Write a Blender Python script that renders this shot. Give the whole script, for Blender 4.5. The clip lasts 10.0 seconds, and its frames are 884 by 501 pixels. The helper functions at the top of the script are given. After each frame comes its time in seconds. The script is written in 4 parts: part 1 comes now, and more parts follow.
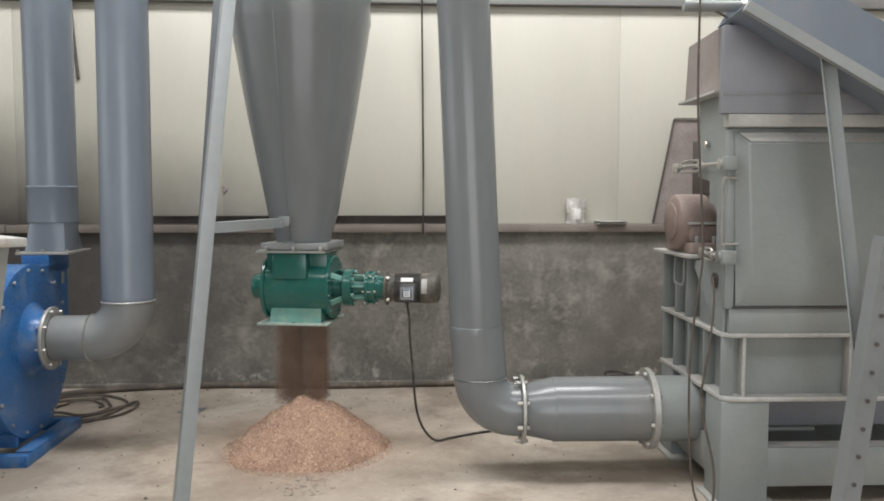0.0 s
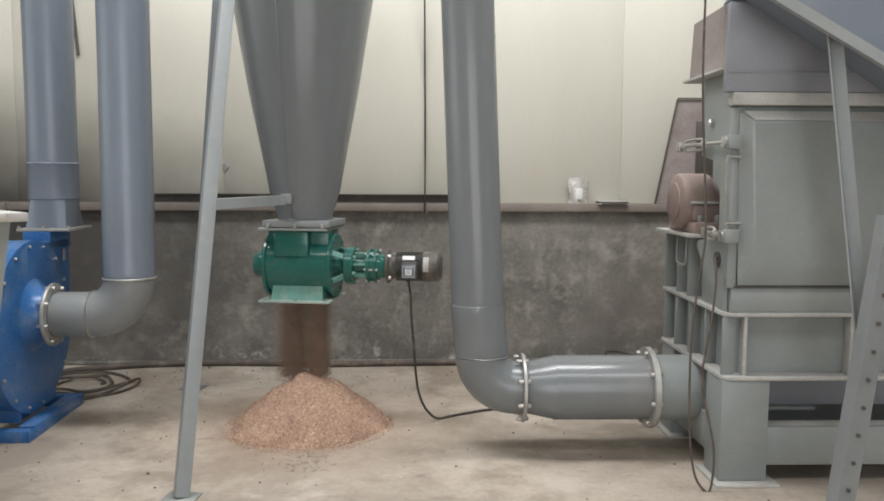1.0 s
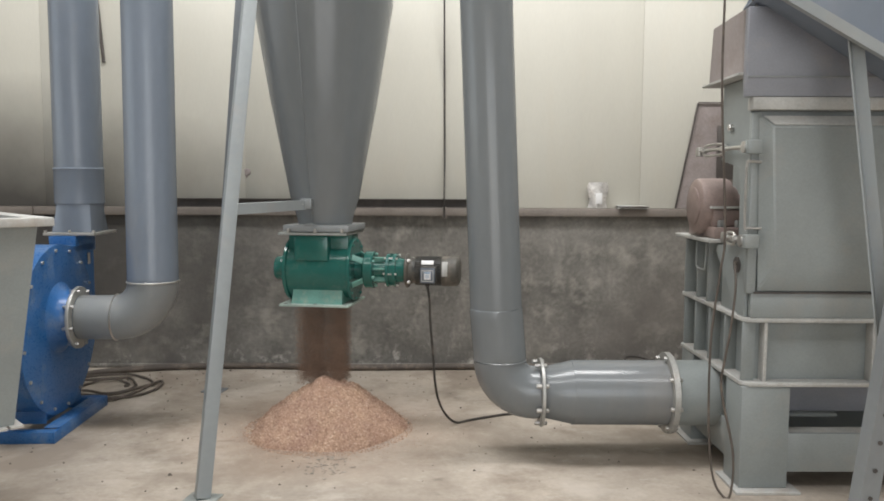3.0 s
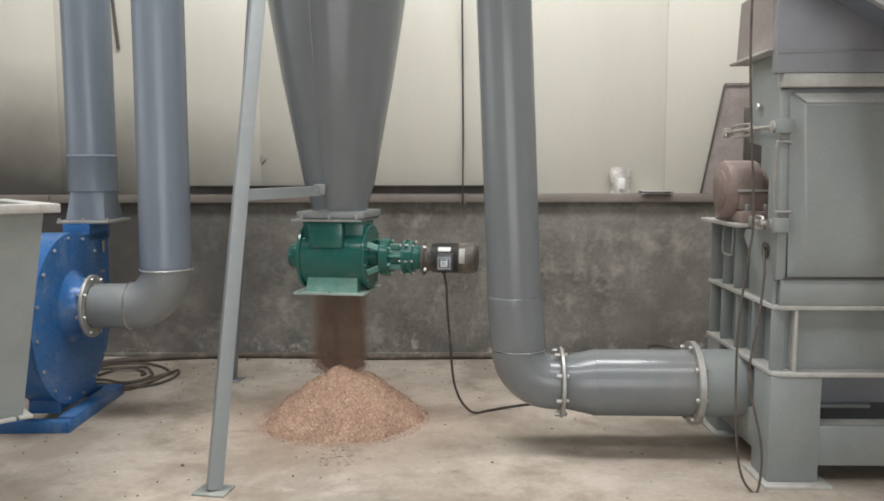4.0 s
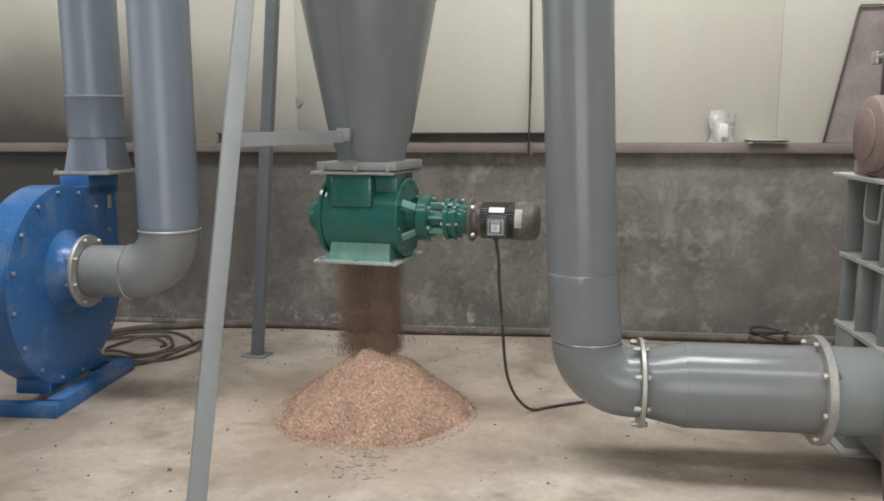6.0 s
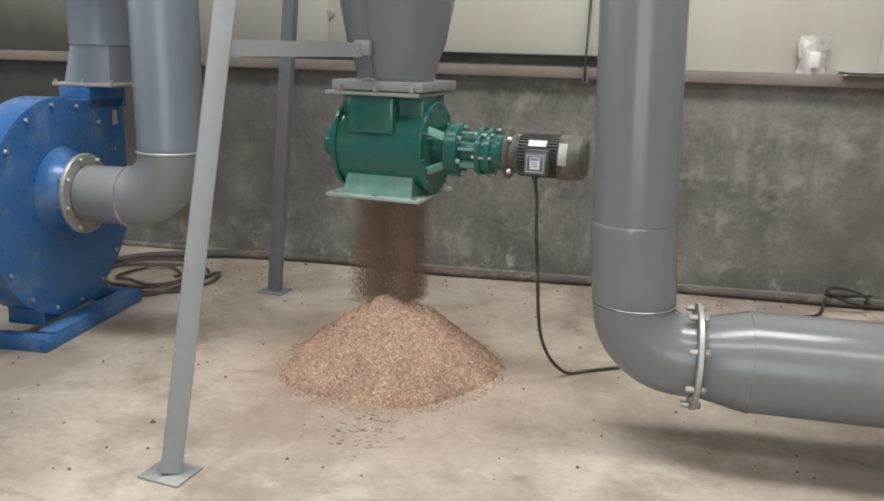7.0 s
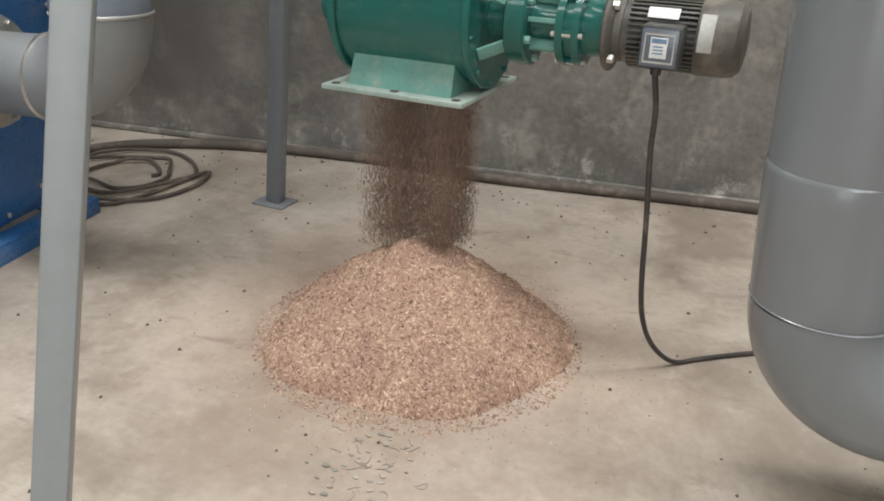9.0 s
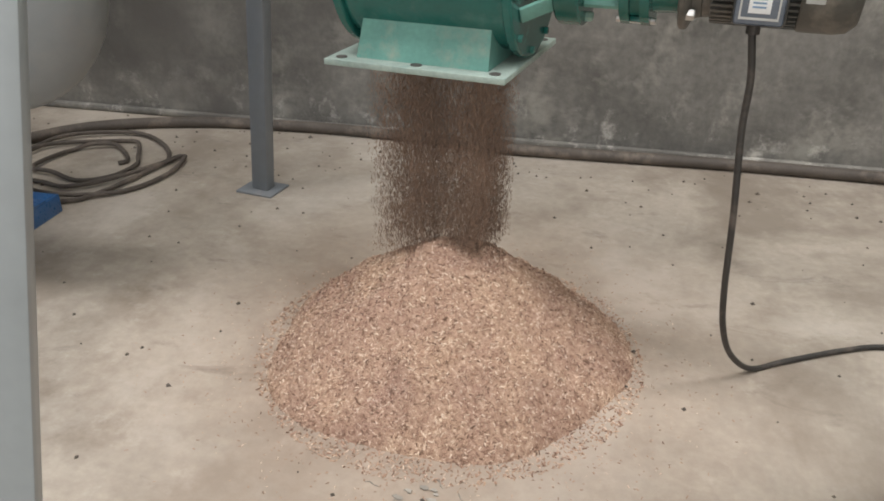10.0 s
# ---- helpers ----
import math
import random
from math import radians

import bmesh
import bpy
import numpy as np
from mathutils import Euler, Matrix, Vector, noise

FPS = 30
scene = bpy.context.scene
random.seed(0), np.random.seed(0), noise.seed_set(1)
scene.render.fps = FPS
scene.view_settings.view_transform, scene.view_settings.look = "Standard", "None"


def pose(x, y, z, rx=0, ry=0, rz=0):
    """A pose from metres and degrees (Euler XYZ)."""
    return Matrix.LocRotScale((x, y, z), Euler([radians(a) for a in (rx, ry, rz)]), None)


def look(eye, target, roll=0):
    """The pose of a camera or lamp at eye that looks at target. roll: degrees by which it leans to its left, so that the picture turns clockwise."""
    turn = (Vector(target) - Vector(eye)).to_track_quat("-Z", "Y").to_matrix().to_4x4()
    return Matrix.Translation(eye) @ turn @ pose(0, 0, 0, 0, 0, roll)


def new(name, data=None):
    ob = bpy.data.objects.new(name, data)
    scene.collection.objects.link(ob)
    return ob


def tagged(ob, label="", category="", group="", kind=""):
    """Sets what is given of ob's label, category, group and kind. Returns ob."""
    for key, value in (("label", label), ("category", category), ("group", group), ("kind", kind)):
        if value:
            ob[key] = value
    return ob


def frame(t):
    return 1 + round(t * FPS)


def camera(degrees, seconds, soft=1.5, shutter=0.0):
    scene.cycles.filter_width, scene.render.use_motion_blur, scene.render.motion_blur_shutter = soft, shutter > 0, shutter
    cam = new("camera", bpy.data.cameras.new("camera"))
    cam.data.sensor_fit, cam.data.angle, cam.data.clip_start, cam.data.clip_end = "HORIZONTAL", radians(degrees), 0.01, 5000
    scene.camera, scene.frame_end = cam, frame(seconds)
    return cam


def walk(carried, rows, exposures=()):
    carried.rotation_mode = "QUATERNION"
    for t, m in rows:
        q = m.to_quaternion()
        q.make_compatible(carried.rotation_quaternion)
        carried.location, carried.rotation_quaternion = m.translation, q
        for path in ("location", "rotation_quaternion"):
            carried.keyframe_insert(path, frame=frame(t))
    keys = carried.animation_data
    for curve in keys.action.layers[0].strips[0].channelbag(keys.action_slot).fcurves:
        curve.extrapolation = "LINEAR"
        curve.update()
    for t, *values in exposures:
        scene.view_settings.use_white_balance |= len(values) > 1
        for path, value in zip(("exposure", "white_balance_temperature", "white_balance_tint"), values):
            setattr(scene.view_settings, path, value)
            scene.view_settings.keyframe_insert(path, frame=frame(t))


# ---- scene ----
cam = camera(58.97, 10.0, soft=1.8)
PATH = [
    (0, (0.498, 0.551, 1.396), (0.262, 2.533, 1.263), -0.0),
    (0.5, (0.495, 0.554, 1.392), (0.257, 2.535, 1.256), 0.0),
    (1, (0.491, 0.556, 1.378), (0.254, 2.534, 1.198), 0.3),
    (1.5, (0.484, 0.550, 1.379), (0.249, 2.528, 1.194), 0.5),
    (2, (0.491, 0.544, 1.385), (0.253, 2.522, 1.210), 0.6),
    (2.5, (0.495, 0.534, 1.384), (0.238, 2.511, 1.215), 0.5),
    (4, (0.519, 0.649, 1.358), (0.172, 2.608, 1.161), -0.1),
    (4.5, (0.465, 0.810, 1.339), (0.101, 2.763, 1.107), -0.3),
    (5, (0.423, 1.009, 1.339), (0.021, 2.955, 1.109), -0.6),
    (5.5, (0.479, 1.240, 1.329), (0.046, 3.181, 1.115), 0.0),
    (6, (0.510, 1.479, 1.306), (-0.040, 3.376, 0.993), -0.1),
    (7.5, (0.419, 2.222, 1.246), (-0.283, 4.014, 0.703), 2.2),
    (8, (0.305, 2.513, 1.221), (-0.411, 4.277, 0.607), 2.0),
    (8.5, (0.218, 2.716, 1.188), (-0.492, 4.430, 0.441), 1.1),
    (9, (0.104, 2.951, 1.168), (-0.639, 4.613, 0.340), 2.3),
    (9.5, (-0.048, 3.089, 1.157), (-0.789, 4.724, 0.275), -0.5),
    (10, (-0.171, 3.234, 1.125), (-0.834, 4.872, 0.189), 0.5),
]
walk(cam, [(t, look(eye, target, roll)) for t, eye, target, roll in PATH], [(0, -0.04), (4, -0.05), (6, -0.02), (7.5, 0.12), (8.5, 0.15), (10, 0.14)])

# ---- light ----
world = bpy.data.worlds.new("sky")
scene.world = world
world.use_nodes = True
sky = world.node_tree.nodes.new("ShaderNodeTexSky")
sky.sky_type, sky.sun_disc = "NISHITA", False
sky.sun_elevation, sky.sun_rotation = radians(50), radians(200)
world.node_tree.nodes["Background"].inputs["Strength"].default_value = 0.12
world.node_tree.links.new(sky.outputs["Color"], world.node_tree.nodes["Background"].inputs["Color"])

# the hall stands turned against the machines; x runs along its north wall
HALL = pose(-0.332, 6.321, 0, 0, 0, 9.56)
ROOF = 5.6
SKYLIGHTS = (-2.15, -5.4)
SKY_X0, SKY_X1 = -3.5, 3.5


def area_lamp(name, m, sx, sy, watts, colour):
    data = bpy.data.lights.new(name, "AREA")
    data.shape, data.size, data.size_y, data.energy, data.color = "RECTANGLE", sx, sy, watts, colour
    ob = new(name, data)
    ob.matrix_world = m
    return ob


for ly, watts in zip(SKYLIGHTS, (415, 150)):
    area_lamp("skylight_daylight", HALL @ pose((SKY_X0 + SKY_X1) / 2, ly, ROOF + 0.02), SKY_X1 - SKY_X0 - 0.1, 1.0, watts, (1.0, 0.985, 0.972))
# added front fill from behind the camera, through an unseen gate
area_lamp("unseen_gate_fill", HALL @ pose(0.5, -8.95, 1.9, 90, 0, 0), 4.4, 3.4, 104, (1.0, 0.98, 0.96))
area_lamp("side_window_daylight", HALL @ pose(-6.95, -3.2, 2.6, 90, 0, -90), 4.4, 2.0, 28, (0.93, 0.97, 1.0))


# ---- materials ----
def mat(name, col, rough=0.5, metal=0.0, grain=70.0, gvar=0.10, big=3.0, bvar=0.18, stain=None, amount=0.0,
        stain_scale=5.0, bump=0.08, stretch=(1, 1, 1), piece=0.0, spec=0.5):
    """A worn surface: two scales of mottling, stains with a shape of their own, fine relief."""
    m = bpy.data.materials.new(name)
    m.use_nodes = True
    t = m.node_tree
    b = t.nodes["Principled BSDF"]
    N, L = t.nodes.new, t.links.new
    co = N("ShaderNodeTexCoord")
    mp = N("ShaderNodeMapping")
    mp.inputs["Scale"].default_value = stretch
    L(co.outputs["Object"], mp.inputs["Vector"])

    def noise_node(scale, detail=6.0, rgh=0.6):
        n = N("ShaderNodeTexNoise")
        n.inputs["Scale"].default_value, n.inputs["Detail"].default_value, n.inputs["Roughness"].default_value = scale, detail, rgh
        L(mp.outputs["Vector"], n.inputs["Vector"])
        return n

    def shade(fac, lo, hi):
        r = N("ShaderNodeMapRange")
        r.inputs["From Min"].default_value, r.inputs["From Max"].default_value = 0.3, 0.7
        r.inputs["To Min"].default_value, r.inputs["To Max"].default_value = lo, hi
        L(fac, r.inputs["Value"])
        return r.outputs["Result"]

    def times(colour, value):
        v = N("ShaderNodeVectorMath")
        v.operation = "SCALE"
        L(colour, v.inputs[0])
        L(value, v.inputs["Scale"])
        return v.outputs["Vector"]

    base = N("ShaderNodeRGB")
    base.outputs[0].default_value = (*col, 1)
    nb, ng = noise_node(big, 5), noise_node(grain, 4)
    out = times(base.outputs[0], shade(nb.outputs["Fac"], 1 - bvar, 1 + bvar))
    out = times(out, shade(ng.outputs["Fac"], 1 - gvar, 1 + gvar))
    if piece:
        inf = N("ShaderNodeObjectInfo")
        r = N("ShaderNodeMapRange")
        r.inputs["To Min"].default_value, r.inputs["To Max"].default_value = 1 - piece, 1 + piece
        L(inf.outputs["Random"], r.inputs["Value"])
        out = times(out, r.outputs["Result"])
    if stain:
        ns = noise_node(stain_scale, 8, 0.68)
        r = N("ShaderNodeMapRange")
        r.inputs["From Min"].default_value, r.inputs["From Max"].default_value = 0.52, 0.68
        r.inputs["To Max"].default_value = amount
        L(ns.outputs["Fac"], r.inputs["Value"])
        mx = N("ShaderNodeMix")
        mx.data_type = "RGBA"
        L(r.outputs["Result"], mx.inputs["Factor"])
        L(out, mx.inputs[6])
        mx.inputs[7].default_value = (*stain, 1)
        out = mx.outputs[2]
    L(out, b.inputs["Base Color"])
    L(shade(ng.outputs["Fac"], max(0.03, rough * (1 - 0.8 * gvar)), min(1, rough * (1 + 0.8 * gvar))), b.inputs["Roughness"])
    b.inputs["Metallic"].default_value = metal
    b.inputs["Specular IOR Level"].default_value = spec
    if bump:
        bp = N("ShaderNodeBump")
        bp.inputs["Strength"].default_value, bp.inputs["Distance"].default_value = bump, 0.004
        L(ng.outputs["Fac"], bp.inputs["Height"])
        L(bp.outputs["Normal"], b.inputs["Normal"])
    return m


DUST = (0.42, 0.34, 0.27)
FLAKE = mat("broken_cement", (0.345, 0.315, 0.275), 0.8, 0, 60, 0.2, 12, 0.25, (0.42, 0.38, 0.33), 0.6, 14, 0.3)
SCUFF = mat("scuffed_cement", (0.27, 0.245, 0.212), 0.85, 0, 60, 0.2, 12, 0.25, None, 0, 14, 0.3)
GREY = mat("grey_paint", (0.235, 0.25, 0.255), 0.36, 0, 18, 0.04, 2.0, 0.10, DUST, 0.18, 3.0, 0.02)
GREY_DUCT = mat("grey_duct_paint", (0.182, 0.198, 0.206), 0.2, 0, 18, 0.03, 1.6, 0.08, DUST, 0.12, 2.0, 0.02, (1, 1, 0.4))
GREY_BLUE = mat("blue_grey_duct_paint", (0.195, 0.23, 0.28), 0.26, 0, 18, 0.03, 1.6, 0.10, DUST, 0.14, 2.0, 0.02, (1, 1, 0.4))
GREY_LIGHT = mat("light_grey_frame_paint", (0.29, 0.318, 0.328), 0.4, 0, 30, 0.03, 2.5, 0.10, DUST, 0.2, 3.0, 0.0)
# frame paint darkened: the rear leg's shade is put into its colour
LEG_SHADED = mat("shaded_grey_leg_paint", (0.17, 0.185, 0.20), 0.45, 0, 30, 0.04, 2.5, 0.12, DUST, 0.2, 3.0, 0.0)
GREY_CRUSHER = mat("crusher_grey_paint", (0.248, 0.272, 0.268), 0.42, 0, 110, 0.05, 2.2, 0.12, DUST, 0.2, 3.0, 0.04)
PLATE = mat("worn_flange_plate", (0.27, 0.29, 0.275), 0.45, 0.1, 90, 0.10, 8, 0.2, (0.45, 0.42, 0.37), 0.5, 10.0, 0.05)
# for dusty edges, and for mill plates whose light is painted in
EDGE = mat("dusty_and_lit_plate", (0.42, 0.42, 0.40), 0.55, 0, 90, 0.10, 5, 0.2, DUST, 0.4, 8.0, 0.06)
BLUE = mat("blue_paint", (0.032, 0.135, 0.355), 0.28, 0, 110, 0.05, 3.0, 0.14, (0.20, 0.26, 0.33), 0.55, 5.5, 0.04)
GREEN = mat("green_paint", (0.018, 0.118, 0.100), 0.17, 0, 120, 0.05, 5.0, 0.14, (0.20, 0.24, 0.19), 0.22, 7.0, 0.03)
FLANGE_DUSTY = mat("dusty_pale_green_flange", (0.30, 0.37, 0.33), 0.6, 0, 110, 0.10, 9.0, 0.2, (0.12, 0.27, 0.23), 0.5, 11.0, 0.05)
GREEN_DUSTY = mat("dusty_green_paint", (0.13, 0.30, 0.255), 0.5, 0, 100, 0.08, 8.0, 0.18, DUST, 0.45, 9.0, 0.05)
MOTOR = mat("motor_black_paint", (0.055, 0.055, 0.05), 0.42, 0, 120, 0.10, 8, 0.2, (0.25, 0.21, 0.17), 0.35, 12.0, 0.05)
COWL = mat("motor_cowl_paint", (0.085, 0.08, 0.068), 0.5, 0, 120, 0.10, 8, 0.2, (0.32, 0.27, 0.22), 0.4, 12.0, 0.05)
STEEL = mat("bright_steel", (0.55, 0.54, 0.52), 0.35, 0.9, 150, 0.12, 10, 0.2, (0.3, 0.25, 0.2), 0.2, 20, 0.05)
GALV = mat("galvanised_flange", (0.42, 0.42, 0.40), 0.45, 0.4, 120, 0.12, 9, 0.2, DUST, 0.4, 12, 0.06)
RUST = mat("primer_red_casting", (0.275, 0.21, 0.19), 0.55, 0, 90, 0.10, 6, 0.2, (0.36, 0.28, 0.24), 0.4, 6.0, 0.06)
BROWN_PLATE = mat("weathered_steel_plate", (0.27, 0.235, 0.225), 0.55, 0, 70, 0.10, 3, 0.2, (0.16, 0.12, 0.10), 0.4, 4.0, 0.05)
HOOD = mat("dark_grey_hood_paint", (0.245, 0.255, 0.285), 0.45, 0, 110, 0.05, 2.5, 0.14, DUST, 0.2, 3.0, 0.04)
BLACK = mat("black_rubber", (0.035, 0.031, 0.027), 0.6, 0, 120, 0.15, 6, 0.25, (0.2, 0.16, 0.13), 0.4, 10.0, 0.06)
HOSE = mat("dusty_hose_rubber", (0.085, 0.07, 0.058), 0.7, 0, 100, 0.15, 5, 0.25, (0.3, 0.24, 0.19), 0.5, 7.0, 0.08)
DARK = mat("dark_channel_steel", (0.075, 0.066, 0.06), 0.6, 0, 100, 0.1, 4, 0.2, (0.2, 0.17, 0.15), 0.3, 6, 0.05)
LABEL = mat("white_label", (0.75, 0.75, 0.74), 0.4, 0, 80, 0.04, 20, 0.05)
LABEL_INK = mat("label_ink", (0.16, 0.26, 0.38), 0.5, 0, 80, 0.06, 20, 0.1)
BOX_TOP = mat("terminal_box_lid", (0.13, 0.15, 0.18), 0.22, 0, 120, 0.06, 12, 0.15, (0.3, 0.28, 0.26), 0.2, 14, 0.03)
FOIL = mat("crumpled_foil_bag", (0.60, 0.58, 0.55), 0.3, 0.35, 40, 0.15, 14, 0.3, (0.3, 0.26, 0.22), 0.4, 16, 0.5)
PANEL = mat("cream_wall_panel", (0.52, 0.507, 0.445), 0.42, 0, 60, 0.02, 0.8, 0.05, (0.52, 0.46, 0.36), 0.22, 1.3, 0.02, (1.6, 1, 0.35), 0.025)
RAIL = mat("dusty_rail_paint", (0.20, 0.175, 0.152), 0.6, 0, 80, 0.08, 2.5, 0.16, (0.17, 0.14, 0.12), 0.5, 3.0, 0.06)
BEAM = mat("grey_beam_paint", (0.24, 0.24, 0.24), 0.5, 0, 80, 0.06, 2, 0.12)
DRUM = mat("cream_drum_paint", (0.50, 0.49, 0.44), 0.45, 0, 80, 0.04, 1.2, 0.10, (0.30, 0.26, 0.22), 0.3, 1.6, 0.03)
ROOF_MAT = mat("roof_sheet", (0.50, 0.50, 0.48), 0.5, 0, 60, 0.04, 1.5, 0.1)
WALL_PLAIN = mat("plain_hall_wall", (0.52, 0.49, 0.43), 0.6, 0, 50, 0.05, 1.0, 0.10)


def concrete_wall():
    """Grey-brown cement render with damp blotches and pale salt bloom near the foot."""
    m = mat("cement_render", (0.172, 0.163, 0.146), 0.8, 0, 34, 0.22, 2.6, 0.42, (0.315, 0.30, 0.262), 0.9, 4.2, 0.5)
    t = m.node_tree
    N, L = t.nodes.new, t.links.new
    b = t.nodes["Principled BSDF"]
    old = b.inputs["Base Color"].links[0].from_socket
    co = N("ShaderNodeTexCoord")
    sx = N("ShaderNodeSeparateXYZ")
    L(co.outputs["Object"], sx.inputs[0])
    low = N("ShaderNodeMapRange")
    low.inputs["From Min"].default_value, low.inputs["From Max"].default_value = 0.30, 0.0
    L(sx.outputs["Z"], low.inputs["Value"])
    n = N("ShaderNodeTexNoise")
    n.inputs["Scale"].default_value, n.inputs["Detail"].default_value, n.inputs["Roughness"].default_value = 7.5, 12, 0.75
    L(co.outputs["Object"], n.inputs["Vector"])
    s = N("ShaderNodeMapRange")
    s.inputs["From Min"].default_value, s.inputs["From Max"].default_value = 0.545, 0.66
    L(n.outputs["Fac"], s.inputs["Value"])
    f = N("ShaderNodeMath")
    f.operation = "MULTIPLY"
    L(low.outputs["Result"], f.inputs[0])
    L(s.outputs["Result"], f.inputs[1])
    mx = N("ShaderNodeMix")
    mx.data_type = "RGBA"
    L(f.outputs[0], mx.inputs["Factor"])
    L(old, mx.inputs[6])
    mx.inputs[7].default_value = (0.55, 0.52, 0.47, 1)
    # dark damp patches
    n2 = N("ShaderNodeTexNoise")
    n2.inputs["Scale"].default_value, n2.inputs["Detail"].default_value = 1.15, 7
    L(co.outputs["Object"], n2.inputs["Vector"])
    d = N("ShaderNodeMapRange")
    d.inputs["From Min"].default_value, d.inputs["From Max"].default_value = 0.50, 0.68
    d.inputs["To Max"].default_value = 0.6
    L(n2.outputs["Fac"], d.inputs["Value"])
    mx2 = N("ShaderNodeMix")
    mx2.data_type = "RGBA"
    L(d.outputs["Result"], mx2.inputs["Factor"])
    L(mx.outputs[2], mx2.inputs[6])
    mx2.inputs[7].default_value = (0.13, 0.118, 0.106, 1)
    L(mx2.outputs[2], b.inputs["Base Color"])
    return m


def concrete_floor():
    """Dusty screed: pale trodden patches, brown dirt, and reddish wood dust round the heap."""
    m = mat("dusty_screed", (0.39, 0.34, 0.283), 0.6, 0, 38, 0.10, 0.9, 0.26, (0.215, 0.175, 0.135), 0.85, 1.7, 0.18)
    t = m.node_tree
    N, L = t.nodes.new, t.links.new
    b = t.nodes["Principled BSDF"]
    old = b.inputs["Base Color"].links[0].from_socket
    co = N("ShaderNodeTexCoord")
    n = N("ShaderNodeTexNoise")
    n.inputs["Scale"].default_value, n.inputs["Detail"].default_value, n.inputs["Roughness"].default_value = 9.0, 10, 0.7
    L(co.outputs["Object"], n.inputs["Vector"])
    s = N("ShaderNodeMapRange")
    s.inputs["From Min"].default_value, s.inputs["From Max"].default_value = 0.56, 0.70
    s.inputs["To Max"].default_value = 0.55
    L(n.outputs["Fac"], s.inputs["Value"])
    mx = N("ShaderNodeMix")
    mx.data_type = "RGBA"
    L(s.outputs["Result"], mx.inputs["Factor"])
    L(old, mx.inputs[6])
    mx.inputs[7].default_value = (0.54, 0.50, 0.44, 1)
    # broad dirty areas and pale swept ones
    n3 = N("ShaderNodeTexNoise")
    n3.inputs["Scale"].default_value, n3.inputs["Detail"].default_value, n3.inputs["Roughness"].default_value, n3.inputs["Distortion"].default_value = 1.25, 12, 0.66, 0.25
    L(co.outputs["Object"], n3.inputs["Vector"])
    for lo, hi, most, tint in ((0.49, 0.60, 0.72, (0.225, 0.185, 0.146, 1)), (0.46, 0.36, 0.6, (0.525, 0.475, 0.415, 1))):
        rr = N("ShaderNodeMapRange")
        rr.inputs["From Min"].default_value, rr.inputs["From Max"].default_value, rr.inputs["To Max"].default_value = lo, hi, most
        L(n3.outputs["Fac"], rr.inputs["Value"])
        mm = N("ShaderNodeMix")
        mm.data_type = "RGBA"
        L(rr.outputs["Result"], mm.inputs["Factor"])
        L(mx.outputs[2], mm.inputs[6])
        mm.inputs[7].default_value = tint
        mx = mm
    # small dark scrapes and damp spots
    n4 = N("ShaderNodeTexNoise")
    n4.inputs["Scale"].default_value, n4.inputs["Detail"].default_value, n4.inputs["Roughness"].default_value, n4.inputs["Distortion"].default_value = 3.6, 12, 0.72, 0.4
    mp4 = N("ShaderNodeMapping")
    mp4.inputs["Scale"].default_value, mp4.inputs["Rotation"].default_value = (1.0, 2.1, 1.0), (0, 0, 0.35)
    L(co.outputs["Object"], mp4.inputs["Vector"])
    L(mp4.outputs["Vector"], n4.inputs["Vector"])
    r4 = N("ShaderNodeMapRange")
    r4.inputs["From Min"].default_value, r4.inputs["From Max"].default_value, r4.inputs["To Max"].default_value = 0.58, 0.70, 0.75
    L(n4.outputs["Fac"], r4.inputs["Value"])
    m4 = N("ShaderNodeMix")
    m4.data_type = "RGBA"
    L(r4.outputs["Result"], m4.inputs["Factor"])
    L(mx.outputs[2], m4.inputs[6])
    m4.inputs[7].default_value = (0.17, 0.145, 0.118, 1)
    mx = m4
    # wood dust spread round the heap
    geo = N("ShaderNodeNewGeometry")
    dist = N("ShaderNodeVectorMath")
    dist.operation = "DISTANCE"
    L(geo.outputs["Position"], dist.inputs[0])
    dist.inputs[1].default_value = (-0.757, 4.735, 0)
    r = N("ShaderNodeMapRange")
    r.inputs["From Min"].default_value, r.inputs["From Max"].default_value = 0.95, 0.38
    r.inputs["To Max"].default_value = 0.75
    L(dist.outputs["Value"], r.inputs["Value"])
    f = N("ShaderNodeMath")
    f.operation = "MULTIPLY"
    L(r.outputs["Result"], f.inputs[0])
    L(n.outputs["Fac"], f.inputs[1])
    mx2 = N("ShaderNodeMix")
    mx2.data_type = "RGBA"
    L(f.outputs[0], mx2.inputs["Factor"])
    L(mx.outputs[2], mx2.inputs[6])
    mx2.inputs[7].default_value = (0.46, 0.325, 0.24, 1)
    L(mx2.outputs[2], b.inputs["Base Color"])
    return m


